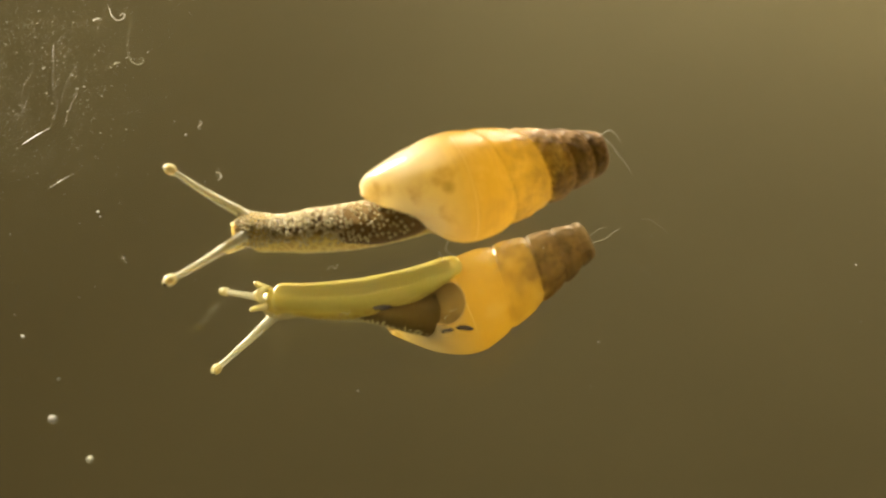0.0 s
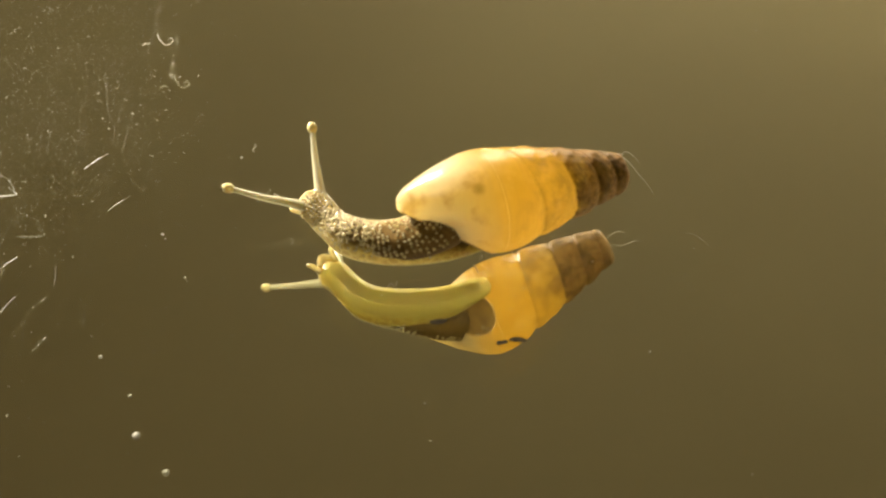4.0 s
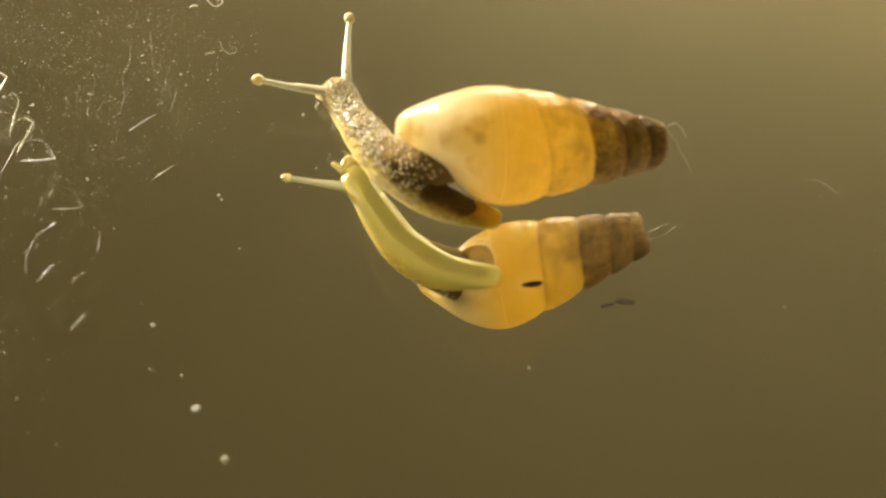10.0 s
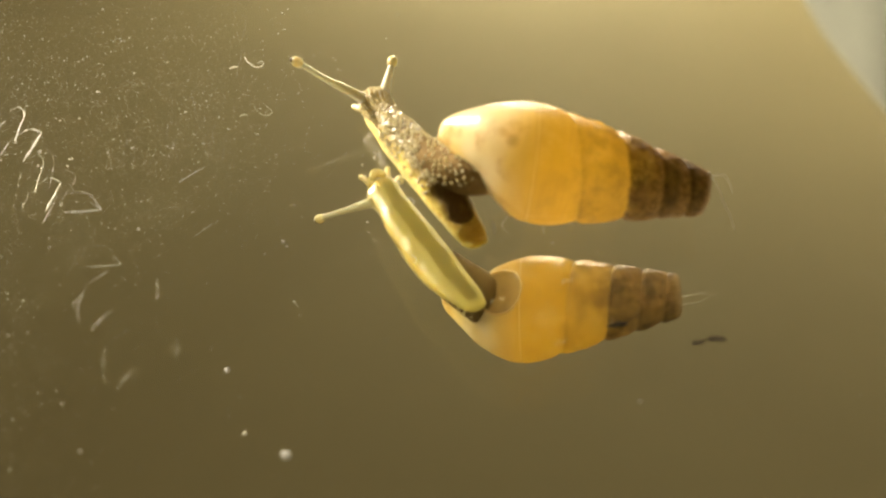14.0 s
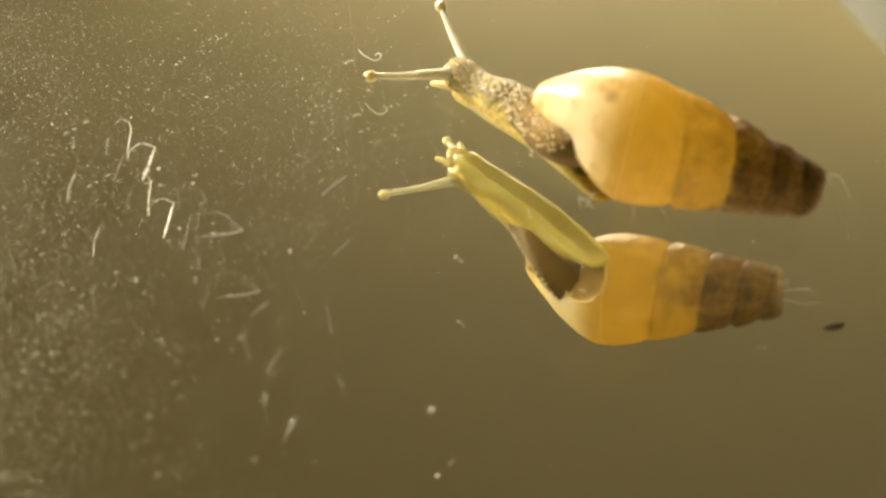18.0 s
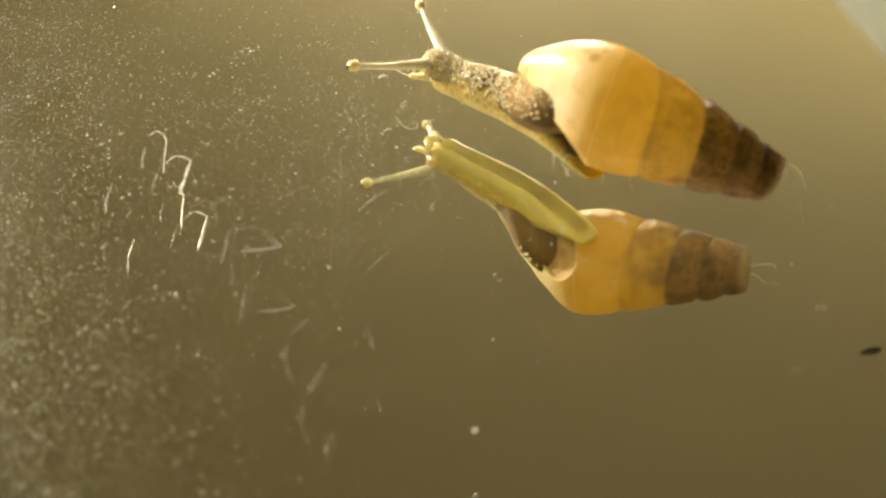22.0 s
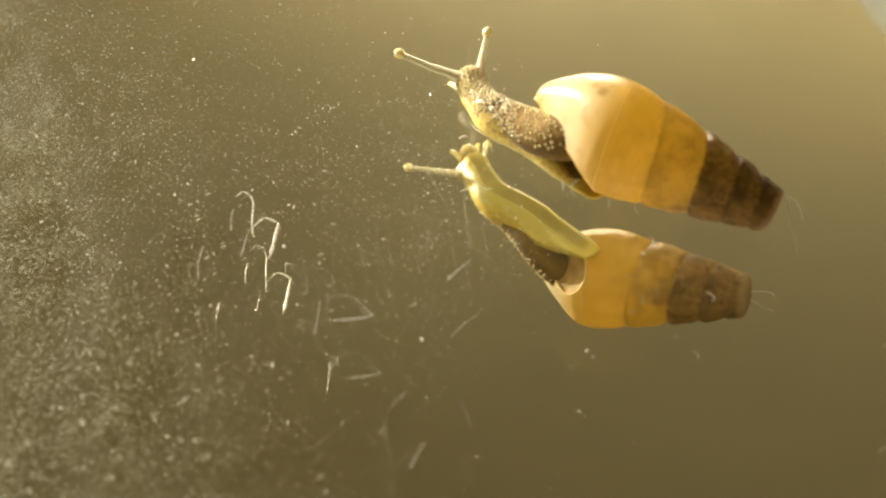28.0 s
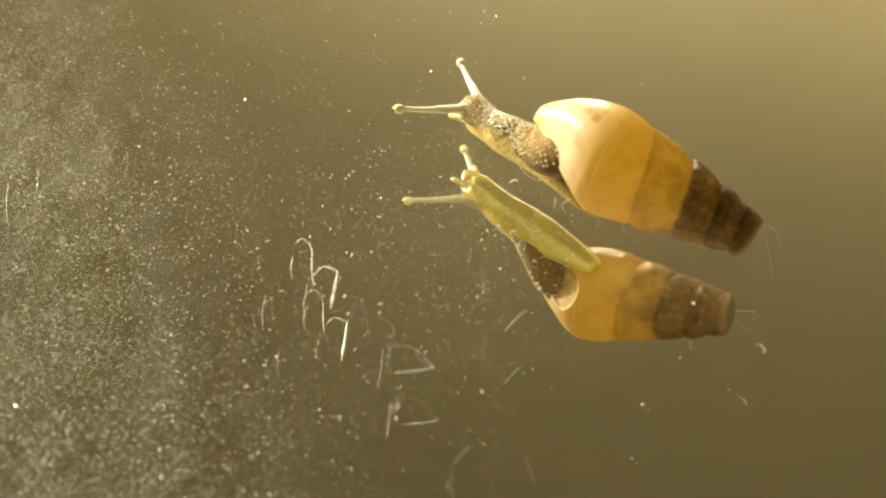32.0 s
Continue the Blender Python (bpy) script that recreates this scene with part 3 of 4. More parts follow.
def body_segment(s0):
    """One overlapping loaf of the foot, flat below."""
    n, m = 45, 120
    half = BODY_LENGTH * 0.080
    verts, rest = [], []
    for i in range(n):
        u = -math.cos(math.pi * i / (n - 1))
        s = s0 + u * half / BODY_LENGTH
        w, h = body_size(min(1.0, max(0.0, s)))
        k = max(0.02, (1 - abs(u) ** 4.5)) ** 0.5
        for j in range(m):
            a = 2 * math.pi * j / m
            c, sn = math.cos(a), math.sin(a)
            y, z = loaf(s, c, sn, k, w, h)
            swell = wart_height(s * BODY_LENGTH, y / k, (z - 0.43 * h) / k + 0.43 * h) * k
            lift = swell * sn if sn > -0.4 else 0.0
            verts.append((u * half, y + swell * c * 0.8, max(z + lift, 0.00002)))
            rest.append((s * BODY_LENGTH, y / k, (0.43 * h + (z - 0.43 * h) / k) * 0.0042 / h if z > 0.0012 else z))
    faces = grid_faces(n, m)
    faces.append(tuple(range(m - 1, -1, -1)))
    faces.append(tuple(range((n - 1) * m, n * m)))
    return rest_places(mesh_object("body_segment", verts, faces, SKIN, snail), rest)


def beads(places, parent, label="pale glossy warts"):
    """Small rounded warts, half sunk into the skin at (place, radius)."""
    bm = bmesh.new()
    bmesh.ops.create_icosphere(bm, subdivisions=2, radius=1.0)
    shape, tris = [v.co.copy() for v in bm.verts], [tuple(v.index for v in f.verts) for f in bm.faces]
    bm.free()
    verts, faces = [], []
    for place, r in places:
        b = len(verts)
        verts += [Vector(place) + co * r for co in shape]
        faces += [tuple(b + i for i in f) for f in tris]
    return tagged(mesh_object("wart_skin", verts, faces, WARTS, parent, label), kind="stuff")


def segment_warts(ob, s0, rng):
    step = (LAST - FIRST) / (SEGMENTS - 1)
    places = []
    for row in (-0.25, 0.25):
        for j in range(14):
            a = radians(8 + 164 * (j + 0.5 * (row > 0) + rng.uniform(-0.25, 0.25)) / 14)
            high = max(0.0, math.sin(a))
            if rng.random() > 0.28 + 0.67 * high or s0 > 0.72:
                continue
            s = s0 + (row + rng.uniform(-0.15, 0.15)) * step
            w, h = body_size(s)
            y, z = loaf(s, math.cos(a), math.sin(a), 1.0, w, h)
            places.append((((s - s0) * BODY_LENGTH, y, z), MM * rng.uniform(0.145, 0.21) * (0.62 + 0.38 * high)))
    if places:
        beads(places, ob)


bead_rng = random.Random(11)
segments = []
for i in range(SEGMENTS):
    segments.append(body_segment(FIRST + (LAST - FIRST) * i / (SEGMENTS - 1)))
    segment_warts(segments[-1], FIRST + (LAST - FIRST) * i / (SEGMENTS - 1), bead_rng)


def build_head():
    """Blunt head that points along -x, with its mouth lobe."""
    n, m = 60, 96
    verts = []
    for i in range(n):
        u = i / (n - 1)
        x = 0.030 - 0.062 * u
        k = math.sqrt(max(0.0, 1 - max(0.0, (u - 0.45) / 0.55) ** 2.4))
        k = max(k, 0.02) * (0.80 + 0.20 * math.sin(math.pi * min(0.5, u * 0.9)))
        for j in range(m):
            a = 2 * math.pi * j / m
            c, sn = math.cos(a), math.sin(a)
            wob = 1 + 0.06 * noise.noise(Vector((x * 60, c * 2, sn * 2)))
            y = 0.0225 * k * wob * math.copysign(abs(c) ** 0.85, c)
            z = 0.029 + 0.005 * u + (0.0225 if sn > 0 else 0.027 - 0.010 * u) * k * wob * sn
            swell = 0.8 * wart_height(x * UNIT, y * UNIT, max(0.0, z) * UNIT + 0.0004)
            verts.append((x * UNIT, y * UNIT + swell * c, max(0.0, z) * UNIT + swell * sn))
    faces = grid_faces(n, m)
    faces.append(tuple(range(m - 1, -1, -1)))
    faces.append(tuple(range((n - 1) * m, n * m)))
    return rest_places(mesh_object("head", verts, faces, SKIN, snail, "wet warty head"), [(v[0] - 0.02 * UNIT, v[1], v[2] - 0.0004) for v in verts])


head = build_head()
crown = []
for v in head.data.vertices:
    if v.co.z > 0.0018 and -0.0016 < v.co.x < 0.0018 and all((v.co - p).length > 0.00034 for p, r in crown):
        crown.append((v.co.copy(), MM * bead_rng.uniform(0.13, 0.18)))
beads(crown, head)
for sgn in (-1, 1):
    p = smooth_points([Vector((-0.018, sgn * 0.013, 0.020)) * UNIT, Vector((-0.030, sgn * 0.018, 0.017)) * UNIT, Vector((-0.041, sgn * 0.023, 0.016)) * UNIT], 9)
    v, fcs = tube(p, [UNIT * r for r in (0.0058, 0.0055, 0.0050, 0.0046, 0.0042, 0.0040, 0.0041, 0.0038, 0.0018)], 12)
    mesh_object("feeler", v, fcs, PALE_SKIN, head, "short pale lower feeler")
lobe_v, lobe_f = tube(smooth_points([Vector((-0.022, -0.012, 0.013)) * UNIT, Vector((-0.031, 0, 0.012)) * UNIT, Vector((-0.022, 0.012, 0.013)) * UNIT], 13), [UNIT * 0.0065 * (0.6 + 0.4 * math.sin(math.pi * i / 12)) for i in range(13)], 12)
mesh_object("mouth", lobe_v, lobe_f, PALE_SKIN, head, "pale shiny mouth lobes")


def build_stalk(length, sleeve_length):
    """An eye stalk along +z that ends at its origin with the bulb, and the wider sleeve out of which it is pushed."""
    n = 30
    pts = [Vector((0.0012 * math.sin(i * 0.12) * UNIT, 0.0008 * math.cos(i * 0.17) * UNIT, -length * (1 - i / (n - 1)))) for i in range(n)]
    rad = [UNIT * (0.0036 + 0.0034 * (1 - i / (n - 1)) ** 1.3) * (1 + 0.02 * math.sin(i * 2.4)) for i in range(n)]
    v, fcs = tube(pts, rad, 14)
    ob = mesh_object("eye_stalk", v, fcs, STALK, snail, "translucent pale eye stalk")
    bm = bmesh.new()
    bmesh.ops.create_uvsphere(bm, u_segments=20, v_segments=14, radius=0.0073 * UNIT)
    for vert in bm.verts:
        vert.co.z *= 1.25
        vert.co *= 1 + 0.05 * noise.noise(vert.co * 4000)
    me = bpy.data.meshes.new("bulb")
    bm.to_mesh(me)
    bm.free()
    me.materials.append(BULB)
    me.polygons.foreach_set("use_smooth", [True] * len(me.polygons))
    bulb = new("bulb", me)
    bulb.parent = ob
    bulb["label"] = "yellowish bulb of the eye"
    bm = bmesh.new()
    bmesh.ops.create_uvsphere(bm, u_segments=12, v_segments=8, radius=0.0030 * UNIT)
    me = bpy.data.meshes.new("eye")
    bm.to_mesh(me)
    bm.free()
    me.materials.append(EYE)
    me.polygons.foreach_set("use_smooth", [True] * len(me.polygons))
    eye = new("eye", me)
    eye.parent, eye.location = bulb, (0.002 * UNIT, 0.0, 0.0075 * UNIT)
    eye["label"] = "tiny dark eye"
    n = 20
    pts = [Vector((0, 0, sleeve_length * (i / (n - 1) * 1.3 - 0.3))) for i in range(n)]
    rad = [UNIT * (0.0052 + 0.0052 * (1 - i / (n - 1)) ** 1.5) * (1 + 0.02 * math.sin(i * 2.1)) for i in range(n)]
    rad[-1] = UNIT * 0.0042
    v, fcs = tube(pts, rad, 14)
    return ob, mesh_object("stalk_sleeve", v, fcs, STALK, snail, "pale sleeve at the foot of the eye stalk")


near_stalk, near_sleeve = build_stalk(0.0072, 0.0032)
far_stalk, far_sleeve = build_stalk(0.0066, 0.0032)

# mantle that closes the aperture a little inside its lip
inner, mv = [Vector(c) for c in ring], []
middle = sum(inner, Vector()) / len(inner)
for i in range(12):
    k = 1 - i / 11.5
    for c in inner:
        p = middle + (c - middle) * k + LIP_NORMAL * UNIT * (-0.003 * (1 - k * k) - 0.0006)
        mv.append(p + Vector((1, 1, 1)) * 0.0012 * UNIT * noise.noise(p * 1500))
mf = grid_faces(12, len(inner)) + [tuple(range(11 * len(inner), 12 * len(inner)))]
mesh_object("mantle", mv, mf, MANTLE, shell, "brown moist mantle in the aperture")


NECK_PIECES = 19


def neck_segment(q):
    """One round piece of the stalk of flesh that rises from the foot into the aperture; q from 0 at the foot to 1 inside."""
    n, m = 40, 110
    radius = 0.00150 + 0.0009 * q
    half = radius * 1.1
    verts, rest = [], []
    for i in range(n):
        u = -math.cos(math.pi * i / (n - 1))
        k = max(0.02, 1 - u * u) ** 0.5
        for j in range(m):
            a = 2 * math.pi * j / m
            c, sn = math.cos(a), math.sin(a)
            wob = 1 + 0.05 * noise.noise(Vector((u * 2.0 + q * 7, c * 1.6, sn * 1.6)))
            r = radius * k * wob
            at_rest = (0.006 + q * 0.007 + u * half, radius * c, 0.0037 + 0.0005 * sn)
            swell = wart_height(*at_rest) * k * max(0.0, 1 - 1.8 * q)
            verts.append((u * half, (r + swell) * c, (r + swell) * sn))
            rest.append(at_rest)
    faces = grid_faces(n, m) + [tuple(range(m - 1, -1, -1)), tuple(range((n - 1) * m, n * m))]
    ob = rest_places(mesh_object("neck_segment", verts, faces, FLESH, snail, "brown moist flesh between foot and shell"), rest)
    if q < 0.9:
        ring_of = [radians(-6 + 192 * (j + 0.5 * (round(q * 18) % 2) + bead_rng.uniform(-0.25, 0.25)) / 15) for j in range(15)]
        beads([((bead_rng.uniform(-0.1, 0.1) * MM, radius * math.cos(a), radius * math.sin(a)), MM * bead_rng.uniform(0.12, 0.175)) for a in ring_of if bead_rng.random() < 0.95 - 0.35 * q], ob)
    return ob


neck_pieces = [neck_segment(i / (NECK_PIECES - 1)) for i in range(NECK_PIECES)]
aperture = middle - LIP_NORMAL * UNIT * 0.030

# ---- motion ----
SHELL_ROWS = [      # seconds, mm, degrees: turn, tilt and roll about the shell's axis
    (0, -1.60, 47.71, 5.41, 24.1, -10.9, 15.1),
    (0.5, -1.43, 47.50, 5.42, 24.0, -9.7, 17.1),
    (1, -1.44, 47.49, 5.33, 23.6, -9.1, 18.3),
    (1.5, -1.54, 47.66, 5.30, 23.6, -9.3, 16.2),
    (2, -1.79, 47.88, 5.28, 23.3, -9.7, 13.3),
    (2.5, -3.15, 47.98, 5.38, 23.6, -11.6, 8.7),
    (3, -3.70, 48.11, 5.31, 23.0, -12.5, 4.5),
    (3.5, -3.59, 48.34, 5.36, 22.5, -13.0, 0.7),
    (5.5, -5.13, 48.74, 5.21, 20.4, -13.3, -0.0),
    (6, -6.19, 48.61, 5.25, 20.3, -14.1, 1.0),
    (6.5, -6.37, 48.63, 5.17, 19.6, -13.5, 1.6),
    (7, -6.69, 48.68, 5.08, 19.1, -13.0, 3.1),
    (7.5, -7.49, 48.47, 5.10, 18.0, -12.9, 6.8),
    (8, -8.72, 48.67, 5.12, 15.6, -12.8, 10.1),
    (8.5, -9.69, 49.01, 5.11, 13.2, -12.7, 12.2),
    (9, -9.85, 49.03, 4.99, 12.3, -12.1, 15.0),
    (9.5, -10.09, 49.23, 4.98, 10.6, -11.8, 16.2),
    (10, -10.68, 49.26, 4.99, 7.2, -12.1, 16.6),
    (10.5, -11.55, 49.90, 4.97, 4.3, -11.7, 16.2),
    (11, -11.68, 50.21, 4.99, 2.6, -11.7, 16.8),
    (11.5, -11.80, 50.35, 4.99, -0.1, -11.5, 16.2),
    (12, -12.00, 50.48, 5.06, -2.2, -11.5, 15.2),
    (12.5, -13.32, 51.25, 5.16, -4.4, -12.1, 13.2),
    (13, -13.40, 51.51, 5.09, -6.3, -11.5, 12.0),
    (13.5, -13.56, 51.72, 5.02, -8.1, -10.8, 13.0),
    (14, -13.74, 51.90, 4.96, -9.6, -10.3, 11.7),
    (14.5, -14.54, 52.50, 4.93, -11.9, -10.9, 6.6),
    (15, -15.83, 53.80, 4.94, -14.8, -11.4, 1.0),
    (15.5, -15.87, 54.24, 4.81, -17.8, -10.6, -0.2),
    (17.5, -19.74, 55.09, 4.84, -21.9, -12.5, -3.5),
    (18, -19.97, 55.29, 4.75, -24.0, -11.5, -2.3),
    (18.5, -20.14, 56.08, 4.81, -26.7, -12.1, -5.9),
    (19, -20.59, 57.77, 5.01, -28.4, -14.0, -13.6),
    (19.5, -21.31, 58.39, 5.01, -28.2, -14.3, -13.9),
    (20, -21.47, 58.78, 4.95, -29.3, -13.6, -12.3),
    (20.5, -21.69, 58.82, 4.81, -30.2, -12.5, -11.4),
    (21, -21.87, 58.92, 4.67, -30.2, -11.4, -10.0),
    (21.5, -22.06, 59.51, 4.73, -30.8, -11.8, -11.5),
    (22, -23.01, 61.44, 5.11, -29.5, -14.5, -14.1),
    (22.5, -23.32, 61.57, 5.03, -28.3, -14.1, -12.7),
    (23, -23.47, 61.67, 4.90, -28.8, -12.9, -11.1),
    (23.5, -23.92, 61.70, 4.84, -29.5, -12.4, -9.1),
    (24, -24.43, 62.94, 5.04, -29.7, -14.4, -14.6),
    (24.5, -25.35, 64.32, 5.20, -31.5, -16.1, -17.2),
    (25, -25.53, 64.77, 5.15, -31.8, -15.3, -17.2),
    (25.5, -25.78, 64.99, 5.00, -32.6, -14.6, -16.8),
    (27.5, -27.68, 67.35, 4.99, -31.8, -14.3, -15.0),
    (28, -27.76, 67.72, 4.96, -32.1, -13.6, -13.5),
    (28.5, -28.24, 67.84, 4.89, -31.8, -12.9, -11.0),
    (29, -29.29, 68.49, 5.03, -29.8, -13.9, -11.8),
    (29.5, -29.66, 68.40, 4.93, -29.0, -13.1, -9.6),
    (30, -30.20, 67.95, 4.69, -28.6, -11.5, -5.2),
    (30.5, -30.10, 68.23, 4.69, -29.2, -11.1, -5.9),
    (31, -30.78, 69.07, 4.86, -30.1, -12.4, -7.9),
    (31.5, -31.99, 71.09, 5.22, -32.4, -15.1, -13.7),
    (32, -31.86, 71.62, 5.27, -34.7, -15.1, -14.2),
]
# offsets from the shell, mm: the line of the foot, the head and the tips of the eye stalks
NECK = [(0, -12.63, -1.49), (1, -12.94, -1.17), (2, -13.94, -1.32), (3, -12.58, -1.15), (6, -12.4, 0.62), (7.5, -12.33, 2.52), (9, -11.18, 3.91), (10, -11.01, 5.52), (11, -10.26, 5.97), (12, -10.64, 7.71), (13, -9.89, 7.88), (14, -10.43, 9.07), (15, -8.6, 9.04), (18, -7.74, 9.62), (19, -7.58, 9.14), (20, -7.72, 9.58), (21, -8.35, 9.93), (22, -8.3, 8.7), (23, -8.68, 9.45), (24, -8.5, 9.04), (25, -8.5, 8.05), (28, -8.78, 8.45), (29, -8.77, 9.62), (30, -8.22, 10.96), (31, -8.05, 10.59), (32, -7.53, 8.78)]
MIDDLE = [(0, -8.56, -1.11), (1, -8.95, -1.27), (2, -9.7, -1.59), (3, -8.59, -1.79), (6, -8.57, -1.25), (7.5, -9.06, -0.56), (9, -8.32, 0.19), (10, -8.52, 1.37), (11, -8.01, 1.77), (12, -8.43, 3.32), (13, -7.92, 3.58), (14, -8.57, 4.91), (15, -6.93, 4.79), (18, -5.41, 6.33), (19, -5.31, 5.63), (20, -5.16, 6.28), (21, -5.46, 6.74), (22, -5.34, 5.58), (23, -5.67, 6.27), (24, -5.59, 5.83), (25, -5.56, 5.24), (28, -6.06, 5.48), (29, -5.84, 6.72), (30, -5.63, 7.6), (31, -5.44, 7.38), (32, -4.94, 5.79)]
REAR = [(0, -4.57, -0.19), (1, -5.1, -0.29), (2, -5.53, -0.65), (3, -4.57, -1.25), (6, -4.38, -2.04), (7.5, -4.87, -2.06), (9, -4.4, -2.26), (10, -5.01, -1.89), (11, -5.02, -1.91), (12, -5.64, -0.7), (13, -5.52, -0.5), (14, -6.79, 0.71), (15, -5.28, 0.52), (18, -3.44, 2.81), (19, -3.46, 1.88), (20, -3.23, 2.58), (21, -3.24, 3.04), (22, -2.95, 2.01), (23, -3.23, 2.65), (24, -3.27, 2.18), (25, -3.11, 1.99), (28, -3.83, 2.12), (29, -3.16, 3.58), (30, -2.75, 4.49), (31, -2.78, 4.21), (32, -2.74, 2.51)]
TAIL = [(0, -0.7, 1.18), (1, -1.48, 1.4), (2, -1.49, 0.72), (3, -0.77, 0.21), (6, -0.12, -1.84), (7.5, -0.36, -2.63), (9, 0.16, -3.39), (10, -0.47, -3.53), (11, -0.92, -4.26), (12, -1.87, -3.82), (13, -2.7, -4.31), (14, -4.91, -3.44), (15, -3.73, -3.77), (18, -1.72, -0.85), (19, -1.9, -2), (20, -1.62, -1.28), (21, -1.69, -0.99), (22, -0.98, -1.81), (23, -1.22, -1.24), (24, -1.27, -1.67), (25, -1.07, -1.53), (28, -1.51, -1.18), (29, -0.72, 0.25), (30, -0.1, 1.18), (31, -0.18, 0.99), (32, -0.72, -0.89)]
HEAD = [(0, -17.46, -1.39), (1, -17.8, -0.08), (2, -18.14, 1.37), (3, -16.38, 1.64), (6, -14.44, 4.86), (7.5, -14.57, 6.71), (9, -13.21, 8.35), (10, -13.08, 9.9), (11, -12.38, 10.63), (12, -12.4, 12.15), (13, -11.44, 12.25), (14, -11.98, 13.16), (15, -10.29, 13.01), (18, -10.35, 13.5), (19, -10.63, 12.4), (20, -11.07, 12.56), (21, -11.25, 13.6), (22, -11.5, 12.06), (23, -11.57, 13.05), (24, -11.67, 12.77), (25, -11.16, 11.81), (28, -10.15, 13.28), (29, -10.51, 13.7), (30, -10.22, 14.68), (31, -10.31, 14.49), (32, -9.97, 12.47)]
NEAR_EYE = [(0, -22.96, -7.32, 3.8), (1, -24.84, -3.3, 4.7), (2, -25.32, -0.47, 5.47), (3, -23.99, 1.28, 4.77), (6, -21.52, 6.83, 5), (7.5, -21.36, 8.61, 4.65), (8, -20.31, 9.19, 4.86), (9, -20.21, 9.52, 4.33), (10, -20.15, 11.62, 3.03), (11, -18.86, 12.86, 5.09), (12, -18.63, 14.36, 4.7), (13, -17.83, 14.84, 4.77), (14, -18.53, 14.75, 6.04), (15, -16.97, 15.26, 4.97), (18, -17.9, 13.28, 3.38), (19, -17.95, 13.17, 3.73), (20, -18.48, 12.44, 3.37), (21, -18.51, 14.21, 4.78), (22, -18.88, 11.5, 3.48), (23, -18.98, 13.52, 3.1), (24, -18.65, 14.33, 3.63), (25, -18.21, 13.78, 4.64), (28, -16.5, 16.55, 3.91), (29, -16.6, 16.6, 2.84), (30, -16.9, 16.97, 2.54), (31, -17.13, 16.34, 0.51), (32, -17.32, 13.04, 2.92)]
FAR_EYE = [(0, -23.97, 2.36, 5.91), (1, -22.82, 6.53, 5.04), (2, -20.78, 8.78, 4.38), (3, -17.76, 8.29, 5.28), (6, -12.92, 13.36, 3.9), (7.5, -13.5, 15.66, 3.9), (8, -12.3, 15.02, 3.9), (9, -12.12, 16.97, 3.9), (10, -12.23, 18.06, 3.9), (11, -9.84, 17.56, 3.9), (12, -9.44, 17.05, 3.9), (13, -9.07, 16.37, 3.9), (14, -10.24, 17.16, 3.9), (15, -8.1, 18.6, 3.11), (18, -10.95, 20.75, 4.49), (19, -9.76, 19.74, 3.74), (20, -11.2, 19.83, 3.39), (21, -11.52, 20.89, 4.84), (22, -12.17, 19.36, 3.87), (23, -11.36, 20.44, 3.03), (24, -10.89, 20.19, 3.39), (25, -10.25, 19.4, 3.69), (28, -7.89, 18.67, 3.9), (29, -8.82, 20.66, 2.51), (30, -9.35, 21.42, 3.75), (31, -9.83, 21.67, 2.19), (32, -10.44, 19.69, 2.68)]


def at(table, t):
    """Smooth value of a table at t seconds."""
    ts = [r[0] for r in table]
    i = max(0, min(len(ts) - 2, sum(1 for q in ts if q <= t) - 1))
    u = min(1.0, max(0.0, (t - ts[i]) / (ts[i + 1] - ts[i])))
    a, b = Vector((*table[i][1:], 0)[:3]), Vector((*table[i + 1][1:], 0)[:3])
    pa, nb = Vector((*table[max(0, i - 1)][1:], 0)[:3]), Vector((*table[min(len(ts) - 1, i + 2)][1:], 0)[:3])
    ta, tb = ts[max(0, i - 1)], ts[min(len(ts) - 1, i + 2)]
    ma = (b - pa) / max(1e-6, ts[i + 1] - ta) * (ts[i + 1] - ts[i])
    mb = (nb - a) / max(1e-6, tb - ts[i]) * (ts[i + 1] - ts[i])
    return (2 * u ** 3 - 3 * u * u + 1) * a + (u ** 3 - 2 * u * u + u) * ma + (3 * u * u - 2 * u ** 3) * b + (u ** 3 - u * u) * mb


